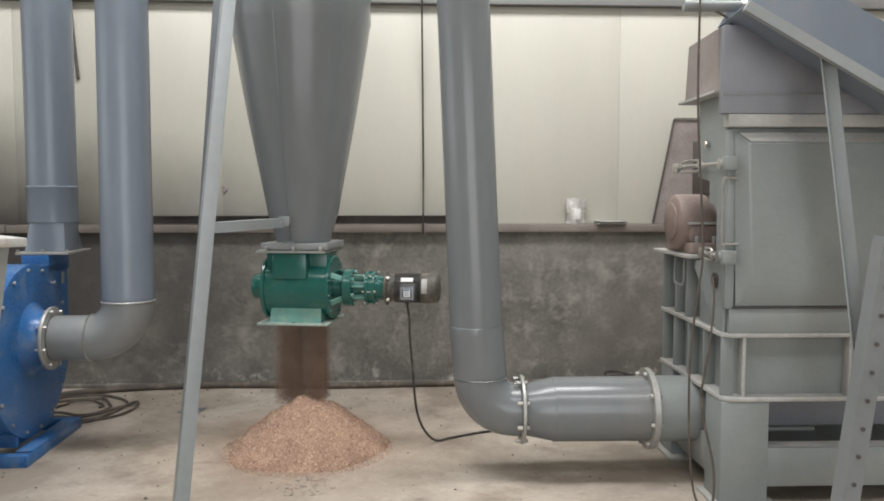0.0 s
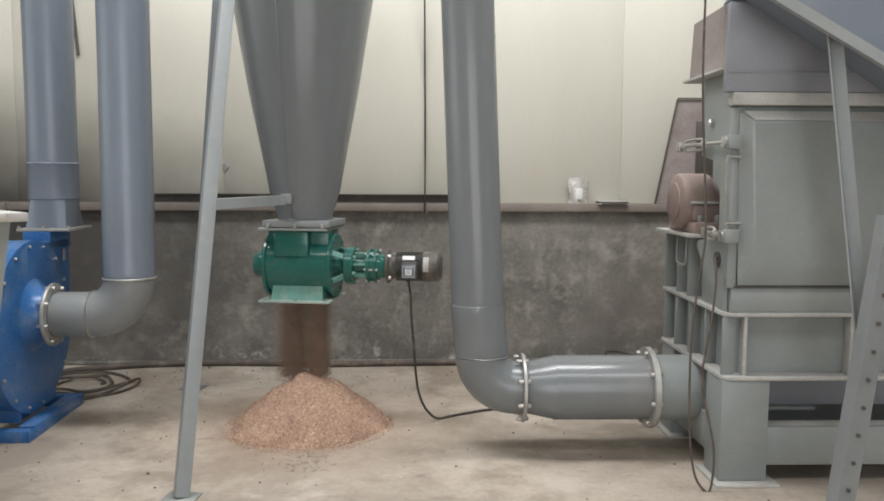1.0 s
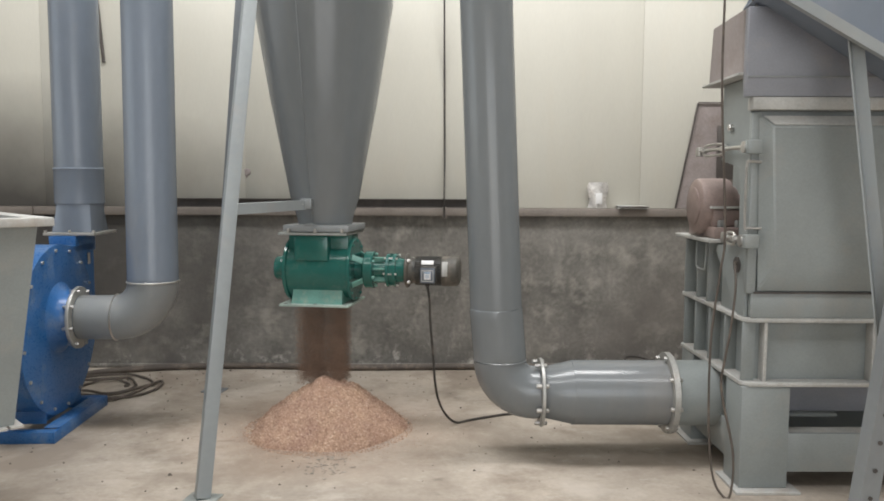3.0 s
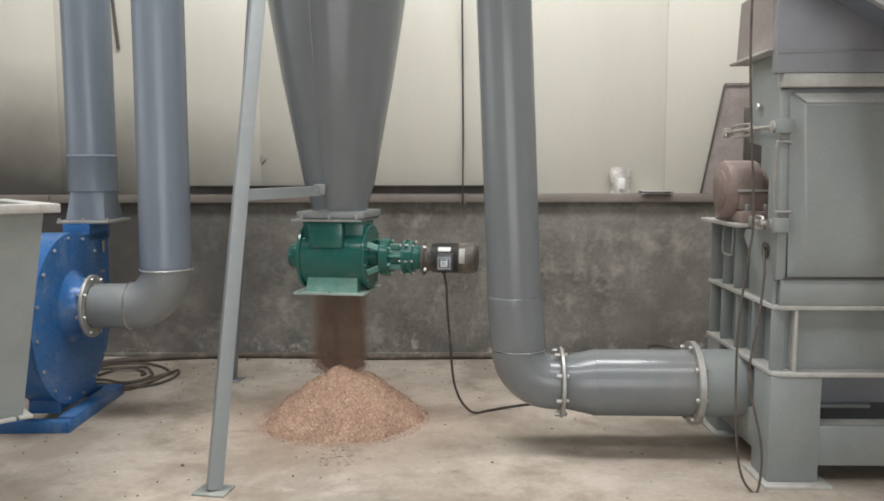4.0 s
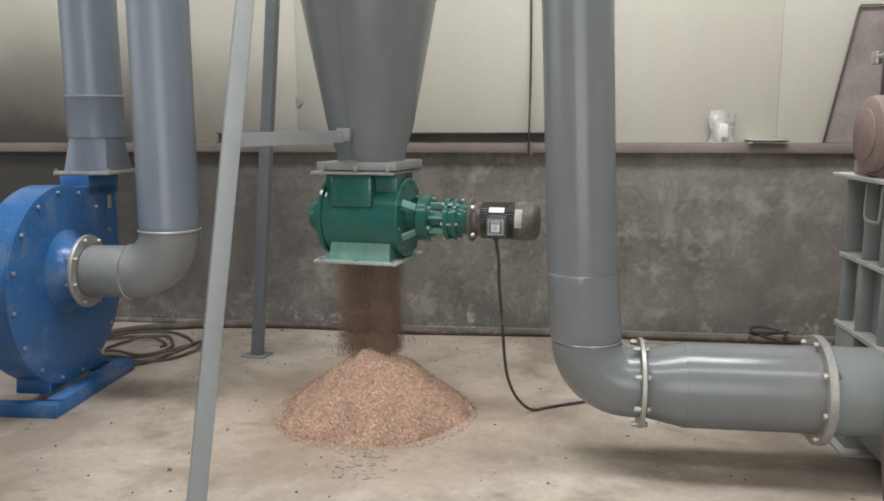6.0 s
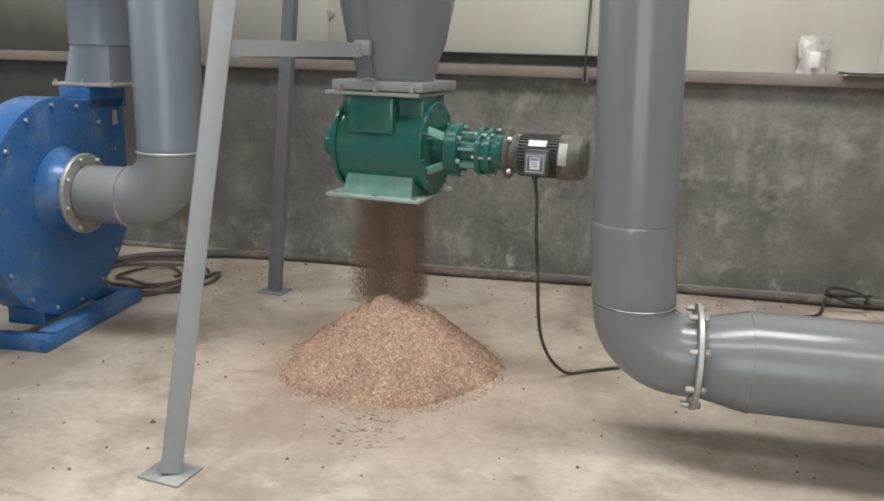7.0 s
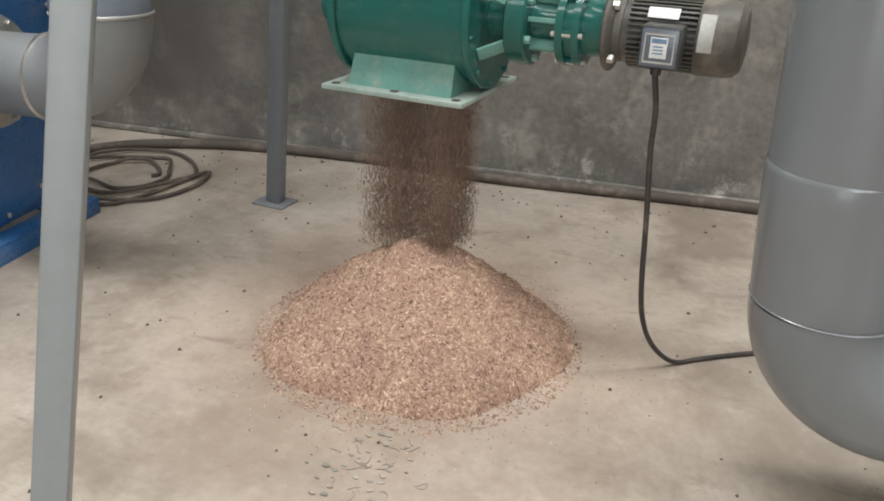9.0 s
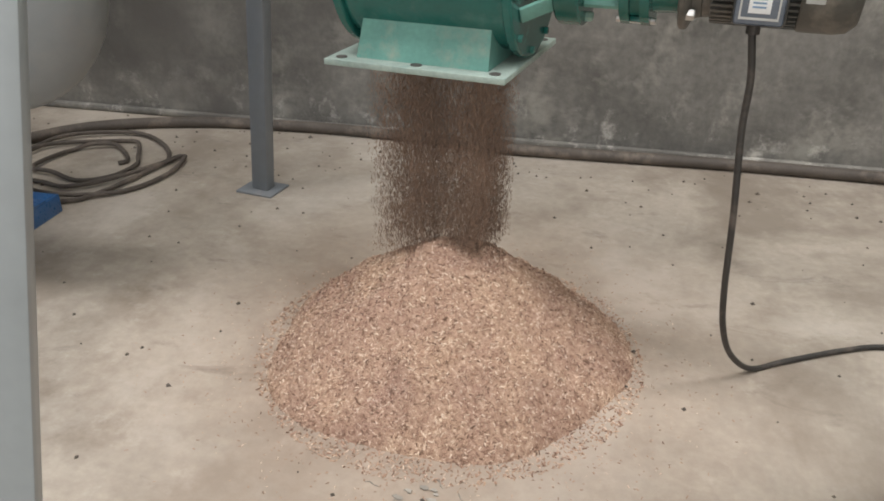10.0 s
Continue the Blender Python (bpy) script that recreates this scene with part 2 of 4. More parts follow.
def chip_material(name, dark):
    """Reddish-brown shredded wood; each chip takes a tone of its own."""
    m = bpy.data.materials.new(name)
    m.use_nodes = True
    t = m.node_tree
    N, L = t.nodes.new, t.links.new
    b = t.nodes["Principled BSDF"]
    b.inputs["Roughness"].default_value = 0.85
    geo = N("ShaderNodeNewGeometry")
    ramp = N("ShaderNodeValToRGB")
    e = ramp.color_ramp.elements
    tones = ((0.0, (0.18, 0.112, 0.082)), (0.3, (0.37, 0.243, 0.182)), (0.7, (0.49, 0.352, 0.27)), (1.0, (0.72, 0.60, 0.50)))
    e[0].position, e[0].color = tones[0][0], (*tones[0][1], 1)
    e[1].position, e[1].color = tones[3][0], (*tones[3][1], 1)
    for p, c in tones[1:3]:
        x = e.new(p)
        x.color = (*c, 1)
    if dark:
        co = N("ShaderNodeTexCoord")
        n = N("ShaderNodeTexNoise")
        n.inputs["Scale"].default_value, n.inputs["Detail"].default_value, n.inputs["Roughness"].default_value = 85, 6, 0.75
        L(co.outputs["Object"], n.inputs["Vector"])
        r = N("ShaderNodeMapRange")
        r.inputs["From Min"].default_value, r.inputs["From Max"].default_value = 0.33, 0.68
        L(n.outputs["Fac"], r.inputs["Value"])
        L(r.outputs["Result"], ramp.inputs["Fac"])
        bp = N("ShaderNodeBump")
        bp.inputs["Strength"].default_value, bp.inputs["Distance"].default_value = 0.8, 0.006
        L(n.outputs["Fac"], bp.inputs["Height"])
        L(bp.outputs["Normal"], b.inputs["Normal"])
    else:
        L(geo.outputs["Random Per Island"], ramp.inputs["Fac"])
    g2 = N("ShaderNodeNewGeometry")
    pn = N("ShaderNodeTexNoise")
    pn.inputs["Scale"].default_value, pn.inputs["Detail"].default_value, pn.inputs["Roughness"].default_value = 8.0, 7, 0.65
    L(g2.outputs["Position"], pn.inputs["Vector"])
    pr = N("ShaderNodeMapRange")
    pr.inputs["From Min"].default_value, pr.inputs["From Max"].default_value = 0.32, 0.68
    L(pn.outputs["Fac"], pr.inputs["Value"])
    tone = N("ShaderNodeMix")
    tone.data_type = "RGBA"
    tone.inputs[6].default_value, tone.inputs[7].default_value = (0.88, 0.80, 0.78, 1), (1.16, 1.13, 1.04, 1)
    L(pr.outputs["Result"], tone.inputs["Factor"])
    mul = N("ShaderNodeVectorMath")
    mul.operation = "MULTIPLY"
    L(ramp.outputs["Color"], mul.inputs[0])
    L(tone.outputs[2], mul.inputs[1])
    L(mul.outputs["Vector"], b.inputs["Base Color"])
    return m


def dark_patch(m):
    """Darkens the hall's north wall behind the fan, ragged at its edge."""
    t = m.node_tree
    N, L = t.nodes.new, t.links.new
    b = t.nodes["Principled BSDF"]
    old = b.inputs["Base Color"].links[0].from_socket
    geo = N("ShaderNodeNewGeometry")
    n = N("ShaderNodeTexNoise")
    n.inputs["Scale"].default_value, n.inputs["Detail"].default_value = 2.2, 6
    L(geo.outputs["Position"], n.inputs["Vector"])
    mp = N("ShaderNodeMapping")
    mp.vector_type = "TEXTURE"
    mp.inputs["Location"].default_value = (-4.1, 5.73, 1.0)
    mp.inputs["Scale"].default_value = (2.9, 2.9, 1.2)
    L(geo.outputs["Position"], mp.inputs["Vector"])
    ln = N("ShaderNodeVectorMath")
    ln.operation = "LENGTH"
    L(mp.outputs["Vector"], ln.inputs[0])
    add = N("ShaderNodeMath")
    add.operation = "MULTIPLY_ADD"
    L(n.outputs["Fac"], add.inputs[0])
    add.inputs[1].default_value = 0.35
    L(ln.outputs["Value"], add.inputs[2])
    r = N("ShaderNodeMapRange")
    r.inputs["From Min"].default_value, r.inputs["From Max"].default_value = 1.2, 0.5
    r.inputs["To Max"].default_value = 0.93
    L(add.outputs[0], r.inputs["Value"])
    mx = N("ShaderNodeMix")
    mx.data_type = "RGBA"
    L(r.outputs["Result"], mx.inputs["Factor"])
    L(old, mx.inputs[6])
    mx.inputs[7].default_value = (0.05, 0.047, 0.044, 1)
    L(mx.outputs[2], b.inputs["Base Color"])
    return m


CONCRETE = dark_patch(concrete_wall())
dark_patch(PANEL)
FLOOR = concrete_floor()
HEAP = chip_material("wood_chip_heap", True)
CHIPS = chip_material("wood_chips", False)
# chip colour darkened: the backlit stream's shade is painted in
SHADED_FINES = mat("shaded_wood_fines", (0.25, 0.168, 0.122), 0.9, 0, 90, 0.25, 12, 0.25, None, 0, 5, 0)


# ---- building blocks ----
def bm_box(x0, y0, z0, x1, y1, z1, bevel=0.0, m=None):
    bm = bmesh.new()
    bmesh.ops.create_cube(bm, size=1)
    for v in bm.verts:
        v.co = Vector(((x0 + x1) / 2 + v.co.x * (x1 - x0), (y0 + y1) / 2 + v.co.y * (y1 - y0), (z0 + z1) / 2 + v.co.z * (z1 - z0)))
    if bevel:
        bmesh.ops.bevel(bm, geom=bm.edges[:], offset=bevel, segments=2, affect="EDGES", profile=0.5)
    if m is not None:
        bm.transform(m)
    return bm


def join(*bms):
    """All the given bmeshes as one."""
    out = bmesh.new()
    for b in bms:
        me = bpy.data.meshes.new("tmp")
        b.to_mesh(me)
        b.free()
        out.from_mesh(me)
        bpy.data.meshes.remove(me)
    return out


def bm_lathe(profile, seg=40, axis="z", centre=(0, 0, 0), cap=True):
    """Turns (radius, height) pairs about an axis through centre."""
    bm = bmesh.new()
    rings = []
    for r, h in profile:
        ring = []
        for i in range(seg):
            a = 2 * math.pi * i / seg
            c, s = r * math.cos(a), r * math.sin(a)
            p = {"z": (c, s, h), "x": (h, c, s), "y": (s, h, c)}[axis]
            ring.append(bm.verts.new(Vector(p) + Vector(centre)))
        rings.append(ring)
    for a, b in zip(rings, rings[1:]):
        for i in range(seg):
            bm.faces.new((a[i], a[(i + 1) % seg], b[(i + 1) % seg], b[i]))
    if cap:
        bm.faces.new(rings[0][::-1])
        bm.faces.new(rings[-1])
    bmesh.ops.recalc_face_normals(bm, faces=bm.faces)
    return bm


def bm_tube(points, radii, seg=28, cap=True):
    """A round tube through points, with a radius at each."""
    pts = [Vector(p) for p in points]
    if isinstance(radii, (int, float)):
        radii = [radii] * len(pts)
    bm = bmesh.new()
    rings, up = [], None
    for i, p in enumerate(pts):
        d = (pts[min(i + 1, len(pts) - 1)] - pts[max(i - 1, 0)]).normalized()
        if up is None:
            up = d.orthogonal().normalized()
        up = (up - d * up.dot(d)).normalized()
        side = d.cross(up)
        rings.append([bm.verts.new(p + radii[i] * (math.cos(2 * math.pi * k / seg) * up + math.sin(2 * math.pi * k / seg) * side)) for k in range(seg)])
    for a, b in zip(rings, rings[1:]):
        for k in range(seg):
            bm.faces.new((a[k], a[(k + 1) % seg], b[(k + 1) % seg], b[k]))
    if cap:
        bm.faces.new(rings[0][::-1])
        bm.faces.new(rings[-1])
    bmesh.ops.recalc_face_normals(bm, faces=bm.faces)
    return bm


def bm_plate(outline, origin, ax, ay, thick, bevel=0.0):
    """A flat plate: an outline in the axes ax, ay about origin, thick along ax x ay."""
    ax, ay = Vector(ax).normalized(), Vector(ay).normalized()
    n = ax.cross(ay).normalized() * thick
    bm = bmesh.new()
    a = [bm.verts.new(Vector(origin) + ax * u + ay * v) for u, v in outline]
    b = [bm.verts.new(v.co + n) for v in a]
    bm.faces.new(a[::-1])
    bm.faces.new(b)
    for i in range(len(a)):
        j = (i + 1) % len(a)
        bm.faces.new((a[i], a[j], b[j], b[i]))
    bmesh.ops.recalc_face_normals(bm, faces=bm.faces)
    if bevel:
        bmesh.ops.bevel(bm, geom=bm.edges[:], offset=bevel, segments=1, affect="EDGES")
    return bm


def bm_beam(p, q, w, h, bevel=0.004, up=(0, 0, 1)):
    """A straight bar of w x h between two points."""
    p, q = Vector(p), Vector(q)
    d = q - p
    z = d.normalized()
    x = Vector(up).cross(z)
    x = x.normalized() if x.length > 0.05 else z.orthogonal().normalized()
    y = z.cross(x)
    m = Matrix((x, y, z)).transposed().to_4x4()
    m.translation = p
    return bm_box(-w / 2, -h / 2, 0, w / 2, h / 2, d.length, bevel, m)


def bm_angle(p, q, w, t=0.006, side=(1, 0, 0)):
    """An L-section bar between two points; its legs lie along side and across it."""
    p, q = Vector(p), Vector(q)
    z = (q - p).normalized()
    x = (Vector(side) - z * Vector(side).dot(z)).normalized()
    y = z.cross(x)
    return bm_prism([(0, 0), (w, 0), (w, t), (t, t), (t, w), (0, w)], p, q, x, y)


def bm_prism(outline, p, q, x, y):
    """An outline in the axes x, y drawn out from p to q."""
    bm = bmesh.new()
    a = [bm.verts.new(p + x * u + y * v) for u, v in outline]
    b = [bm.verts.new(q + x * u + y * v) for u, v in outline]
    bm.faces.new(a[::-1])
    bm.faces.new(b)
    for i in range(len(a)):
        j = (i + 1) % len(a)
        bm.faces.new((a[i], a[j], b[j], b[i]))
    bmesh.ops.recalc_face_normals(bm, faces=bm.faces)
    return bm


def smooth_path(points, steps=8):
    """Catmull-Rom points through the given ones."""
    P = [Vector(p) for p in points]
    P = [2 * P[0] - P[1]] + P + [2 * P[-1] - P[-2]]
    out = []
    for i in range(1, len(P) - 2):
        a, b, c, d = P[i - 1:i + 3]
        for k in range(steps):
            t = k / steps
            out.append(0.5 * ((2 * b) + (c - a) * t + (2 * a - 5 * b + 4 * c - d) * t * t + (3 * b - a - 3 * c + d) * t ** 3))
    out.append(P[-2])
    return out


def mesh_object(name, bm, material, smooth=35):
    me = bpy.data.meshes.new(name)
    bm.to_mesh(me)
    bm.free()
    me.materials.append(material)
    me.polygons.foreach_set("use_smooth", [True] * len(me.polygons))
    if smooth and len(me.polygons):
        me.set_sharp_from_angle(angle=radians(smooth))
    return new(name, me)


def part(name, bm, material, parent, label=""):
    ob = mesh_object(name, bm, material)
    ob.parent = parent
    return tagged(ob, label) if label else ob


def thing(name, m, label, category, group="", kind=""):
    ob = new(name)
    ob.empty_display_size = 0.1
    ob.matrix_world = m
    return tagged(ob, label, category, group, kind)


def hex_bolt(parent, p, axis, r=0.012, h=0.012, material=None, name="bolt"):
    """A bolt head at p, standing out along axis."""
    q = Vector(axis).to_track_quat("Z", "Y").to_matrix().to_4x4()
    q.translation = Vector(p)
    bm = bm_lathe([(r, 0), (r, h * 0.8), (r * 0.8, h)], 6)
    bm.transform(q)
    return part(name, bm, material or STEEL, parent)


def ring_flange(r_in, r_out, thick):
    """A flat ring about x, from x=0 to x=thick."""
    return bm_lathe([(r_in, 0), (r_out - 0.002, 0), (r_out, 0.002), (r_out, thick - 0.002), (r_out - 0.002, thick), (r_in, thick), (r_in, 0)], 44, "x", cap=False)


# ---- hall ----
def hall_piece(name, bm, material, label, category, kind="structure"):
    ob = mesh_object(name, bm, material)
    ob.matrix_world = HALL
    return tagged(ob, label, category, "", kind)


floor = hall_piece("floor", bm_box(-7.3, -9.3, -0.2, 7.3, 0.3, 0.0), FLOOR, "dusty brown-grey concrete floor with stains and wood dust", "floor")
wall_dado = hall_piece("wall_north_base", bm_box(-7.2, 0.0, 0.0, 7.2, 0.26, 1.143), CONCRETE, "blotchy grey-brown cement-rendered base wall with salt bloom", "wall")
hall_piece("wall_north_upper", bm_box(-7.2, 0.09, 1.143, 7.2, 0.26, ROOF), WALL_PLAIN, "plain backing wall behind cream panels", "wall")
hall_piece("wall_foot", bm_box(-7.2, -0.035, 0.0, 7.2, -0.001, 0.03, 0.01), CONCRETE, "rough cement fillet along the foot of the wall", "trim")

rail = thing("wall_rail", HALL, "dusty grey-brown steel rail capping the base wall", "rail", "", "structure")
for x0, x1 in ((-7.2, -3.02), (-3.015, 0.0), (0.012, 4.2), (4.205, 7.2)):
    part("rail_length", bm_box(x0, -0.045, 1.145, x1, 0.088, 1.204, 0.005), RAIL, rail)
part("rail_clip", bm_box(-0.012, -0.055, 1.128, 0.02, -0.046, 1.212, 0.003), RAIL, rail)

channel = thing("dark_channel", HALL @ pose(-0.75, 0, 1.204), "dark steel channel lying on the wall rail", "steel channel")
part("web", bm_box(-1.25, 0.0, 0.001, 1.0, 0.012, 0.066, 0.002), DARK, channel)
part("lower_flange", bm_box(-1.25, -0.035, 0.001, 1.0, -0.001, 0.008, 0.002), DARK, channel)
part("upper_flange", bm_box(-1.25, -0.035, 0.059, 1.0, -0.001, 0.066, 0.002), DARK, channel)

cladding = thing("wall_cladding", HALL, "cream-coloured smooth insulated wall panels with upright joints", "wall panels", "", "structure")
PW = 1.48
panel_bm = (bm_box(0.0008, 0.045, 1.206, PW - 0.0008, 0.089, 2.815, 0.0006))
panel_mesh = mesh_object("panel", panel_bm, PANEL)
upper_bm = bm_box(0.0008, 0.045, 2.945, PW - 0.0008, 0.089, ROOF - 0.01, 0.004)
upper_mesh = mesh_object("panel", upper_bm, PANEL)
for src in (panel_mesh, upper_mesh):
    src.parent = cladding
    src.location.x = -4 * PW
    for i in range(-3, 4):
        ob = src.copy()
        scene.collection.objects.link(ob)
        ob.location.x = i * PW
hall_piece("wall_beam", bm_box(-7.2, -0.01, 2.82, 7.2, 0.088, 2.94, 0.006), BEAM, "grey steel girt across the cream panels", "beam")

for i, (x, z, s) in enumerate(((-1.468, 1.463, 0.05), (-1.49, 2.22, 0.04))):
    tear = thing("torn_patch", HALL @ pose(x, 0.044, z), "small dark torn spot in the cream panel", "damage")
    bm = bmesh.new()
    ring = []
    for k in range(14):
        a = 2 * math.pi * k / 14
        r = s * (0.35 + 0.65 * random.random())
        ring.append(bm.verts.new((0.6 * r * math.cos(a), 0, r * math.sin(a))))
    top = [bm.verts.new(v.co * 0.7 + Vector((0, -0.008, 0))) for v in ring]
    for k in range(14):
        bm.faces.new((ring[k], ring[(k + 1) % 14], top[(k + 1) % 14], top[k]))
    bm.faces.new(top)
    bmesh.ops.recalc_face_normals(bm, faces=bm.faces)
    part("torn_edge", bm, BROWN_PLATE, tear)

# the rest of the hall, round and behind
hall_piece("wall_east", bm_box(7.2, -9.2, 0, 7.4, 0.26, ROOF), WALL_PLAIN, "plain plastered hall wall", "wall")
w = join(bm_box(-7.4, -9.2, 0, -7.2, -5.4, ROOF), bm_box(-7.4, -1.0, 0, -7.2, 0.26, ROOF), bm_box(-7.4, -5.4, 0, -7.2, -1.0, 1.6), bm_box(-7.4, -5.4, 3.6, -7.2, -1.0, ROOF))
hall_piece("wall_west", w, WALL_PLAIN, "plain plastered hall wall with a wide window opening", "wall")
# unseen wall; its gate opening is added for the fill lamp
s = join(bm_box(-7.4, -9.4, 0, -1.7, -9.2, ROOF), bm_box(2.7, -9.4, 0, 7.4, -9.2, ROOF), bm_box(-1.7, -9.4, 3.6, 2.7, -9.2, ROOF))
hall_piece("wall_south", s, WALL_PLAIN, "unseen plastered hall wall with an added gate opening", "wall")
strips = []
edges = [-9.4]
for ly in sorted(SKYLIGHTS):
    edges += [ly - 0.5, ly + 0.5]
edges.append(0.3)
for a, b in zip(edges[::2], edges[1::2]):
    strips.append(bm_box(-7.4, a, ROOF, 7.4, b, ROOF + 0.06))
for ly in SKYLIGHTS:
    strips += [bm_box(-7.4, ly - 0.5, ROOF, SKY_X0, ly + 0.5, ROOF + 0.06), bm_box(SKY_X1, ly - 0.5, ROOF, 7.4, ly + 0.5, ROOF + 0.06)]
hall_piece("ceiling", join(*strips), ROOF_MAT, "pale sheet roof with long skylight openings", "ceiling")
outside = mesh_object("ground", bm_box(-300, -300, -0.3, 300, 300, -0.21), FLOOR)
tagged(outside, "pale concrete yard round the hall", "ground", "", "structure")


# ---- hammer mill (stands at the end of the long pipe) ----
MILL = pose(1.34, 4.14, 0, 0, 0, 8.5)


def build_mill():
    """Local: x along the front, y back, z up, from the front corner of its table."""
    g = thing("hammer_mill", MILL, "large grey-painted hammer mill on a welded steel stand", "hammer mill")
    W = 1.75
    for x in (0.0, W - 0.22):
        for y in (0.0, 0.68):
            leg = part("leg", bm_box(x, y + 0.005, 0.014, x + 0.218, y + 0.20, 0.480, 0.004), GREY_CRUSHER, g)
            part("foot_plate", bm_box(x - 0.03, y - 0.05, 0.0, x + 0.26, y + 0.22, 0.0135, 0.002), EDGE, leg)
    part("cross_beam", bm_box(0.222, 0.02, 0.083, W - 0.225, 0.04, 0.262, 0.003), GREY_CRUSHER, g)
    part("beam_flange", bm_box(0.222, 0.041, 0.252, W - 0.225, 0.12, 0.262, 0.002), EDGE, g)
    # added closing plate at the back, keeps the underside dark
    part("cross_beam", bm_box(0.222, 0.80, 0.02, W - 0.225, 0.82, 0.479, 0.003), GREY_CRUSHER, g)
    part("cross_beam", bm_box(0.02, 0.21, 0.083, 0.04, 0.675, 0.262, 0.003), GREY_CRUSHER, g)
    part("inner_tray", bm_box(0.23, 0.25, 0.27, 0.56, 0.6, 0.288, 0.003), GREY_CRUSHER, g)
    part("outlet_box", bm_box(0.16, 0.28, 0.29, W - 0.3, 0.66, 0.479, 0.004), HOOD, g)

    def table(name, z0, z1):
        # plate with its front corner cut off
        c = 0.035
        return part(name, bm_plate([(-0.004 + c, -0.004), (W, -0.004), (W, 0.895), (-0.004, 0.895), (-0.004, c)], (0, 0, z0), (1, 0, 0), (0, 1, 0), z1 - z0, 0.003), EDGE, g)

    table("lower_table", 0.482, 0.503)
    table("upper_table", 0.773, 0.793)
    part("table_body", bm_box(0.06, 0.06, 0.504, W - 0.05, 0.84, 0.7725), GREY_CRUSHER, g)
    for x in (0.09, 0.575, 1.06, 1.545):
        part("stiffener", bm_box(x, 0.002, 0.504, x + 0.014, 0.0595, 0.7725, 0.001), EDGE, g)
    for y in (0.03, 0.25, 0.47, 0.68, 0.86):
        part("stiffener", bm_box(0.002, y, 0.504, 0.0595, y + 0.012, 0.7725, 0.001), GREY_CRUSHER, g)
    # housing: side plate that tapers down to the corner, front skin, back
    side = [(0.0, 0.794), (0.07, 0.794), (0.38, 1.06), (0.36, 1.09), (0.095, 1.115), (0.095, 1.46), (0.345, 1.50), (0.345, 1.86), (0.0, 1.86)]
    part("side_plate", bm_plate(side, (0.004, 0.03, 0), (0, 1, 0), (0, 0, 1), 0.016, 0.002), GREY_CRUSHER, g)
    part("housing", join(bm_box(0.022, 0.035, 0.794, W - 0.05, 0.365, 1.095, 0.003), bm_box(0.022, 0.035, 1.096, W - 0.05, 0.12, 1.499, 0.003),
                         bm_box(0.20, 0.121, 1.096, W - 0.05, 0.365, 1.499, 0.003), bm_box(0.022, 0.035, 1.50, W - 0.05, 0.365, 1.86, 0.003)), GREY_CRUSHER, g)
    part("rear_housing", bm_box(0.24, 0.366, 0.794, W - 0.25, 0.86, 1.66, 0.01), GREY_CRUSHER, g)
    part("front_sill", bm_box(0.022, 0.0, 0.794, W - 0.05, 0.034, 0.903, 0.003), GREY_CRUSHER, g)
    part("front_frame", bm_box(0.0, -0.002, 0.904, 0.04, 0.034, 1.70, 0.003), GREY_CRUSHER, g)
    # inspection cover: a shallow pan with sloped edges
    bm = bmesh.new()
    x0, x1, z0, z1, d = 0.042, 1.62, 0.912, 1.682, 0.05
    back = [bm.verts.new(p) for p in ((x0, -0.003, z0), (x1, -0.003, z0), (x1, -0.003, z1), (x0 - 0.02, -0.003, z1))]
    front = [bm.verts.new(p) for p in ((x0 + 0.062, -d, z0 + 0.118), (x1 - 0.05, -d, z0 + 0.118), (x1 - 0.05, -d, z1 - 0.046), (x0 + 0.03, -d, z1 - 0.046))]
    bm.faces.new(back)
    bm.faces.new(front[::-1])
    for i in range(4):
        j = (i + 1) % 4
        bm.faces.new((back[i], back[j], front[j], front[i]))
    bmesh.ops.recalc_face_normals(bm, faces=bm.faces)
    bmesh.ops.bevel(bm, geom=bm.edges[:], offset=0.005, segments=2, affect="EDGES")
    cover = part("inspection_cover", bm, GREY_CRUSHER, g)
    # overhead light on the slope is put into this plate's paler colour
    part("cover_top_slope", bm_plate([(x0 + 0.004, 0.0), (x1 - 0.02, 0.0), (x1 - 0.056, -0.060), (x0 + 0.036, -0.060)], (0, -0.006, z1 + 0.001), (1, 0, 0), (0, 0.72, 0.69), 0.003, 0.001), EDGE, cover, "upper slope coloured paler for the light from above")
    part("cover_rim", bm_box(x0 - 0.012, -0.012, z0 - 0.008, x1, -0.0035, z0 - 0.001, 0.001), DARK, cover)
    # the band's pale colour carries light from above too
    part("top_band", bm_box(-0.012, -0.032, 1.708, W - 0.05, 0.034, 1.764, 0.006), EDGE, g, "pale grey upper band")
    part("hood_flange", bm_box(-0.06, 0.02, 1.8615, W - 0.03, 0.50, 1.873, 0.002), EDGE, g)
    # hood: four walls, open on top, front wall hanging lower
    hood = part("hood_front", bm_box(-0.042, -0.028, 1.765, W - 0.05, 0.018, 2.145, 0.004), HOOD, g, "dark grey feed hood front")
    part("hood_lip", bm_box(-0.044, -0.034, 1.846, W - 0.05, -0.0285, 1.853, 0.001), GREY, hood)
    part("hood_side", bm_plate([(0, 1.874), (0.44, 1.874), (0.40, 2.135), (0.0, 2.145)], (-0.04, 0.019, 0), (0, 1, 0), (0, 0, 1), 0.012, 0.001), BROWN_PLATE, g, "weathered brown-grey hood side")
    part("hood_back", bm_box(-0.027, 0.40, 1.874, W - 0.05, 0.412, 2.12, 0.002), HOOD, g)
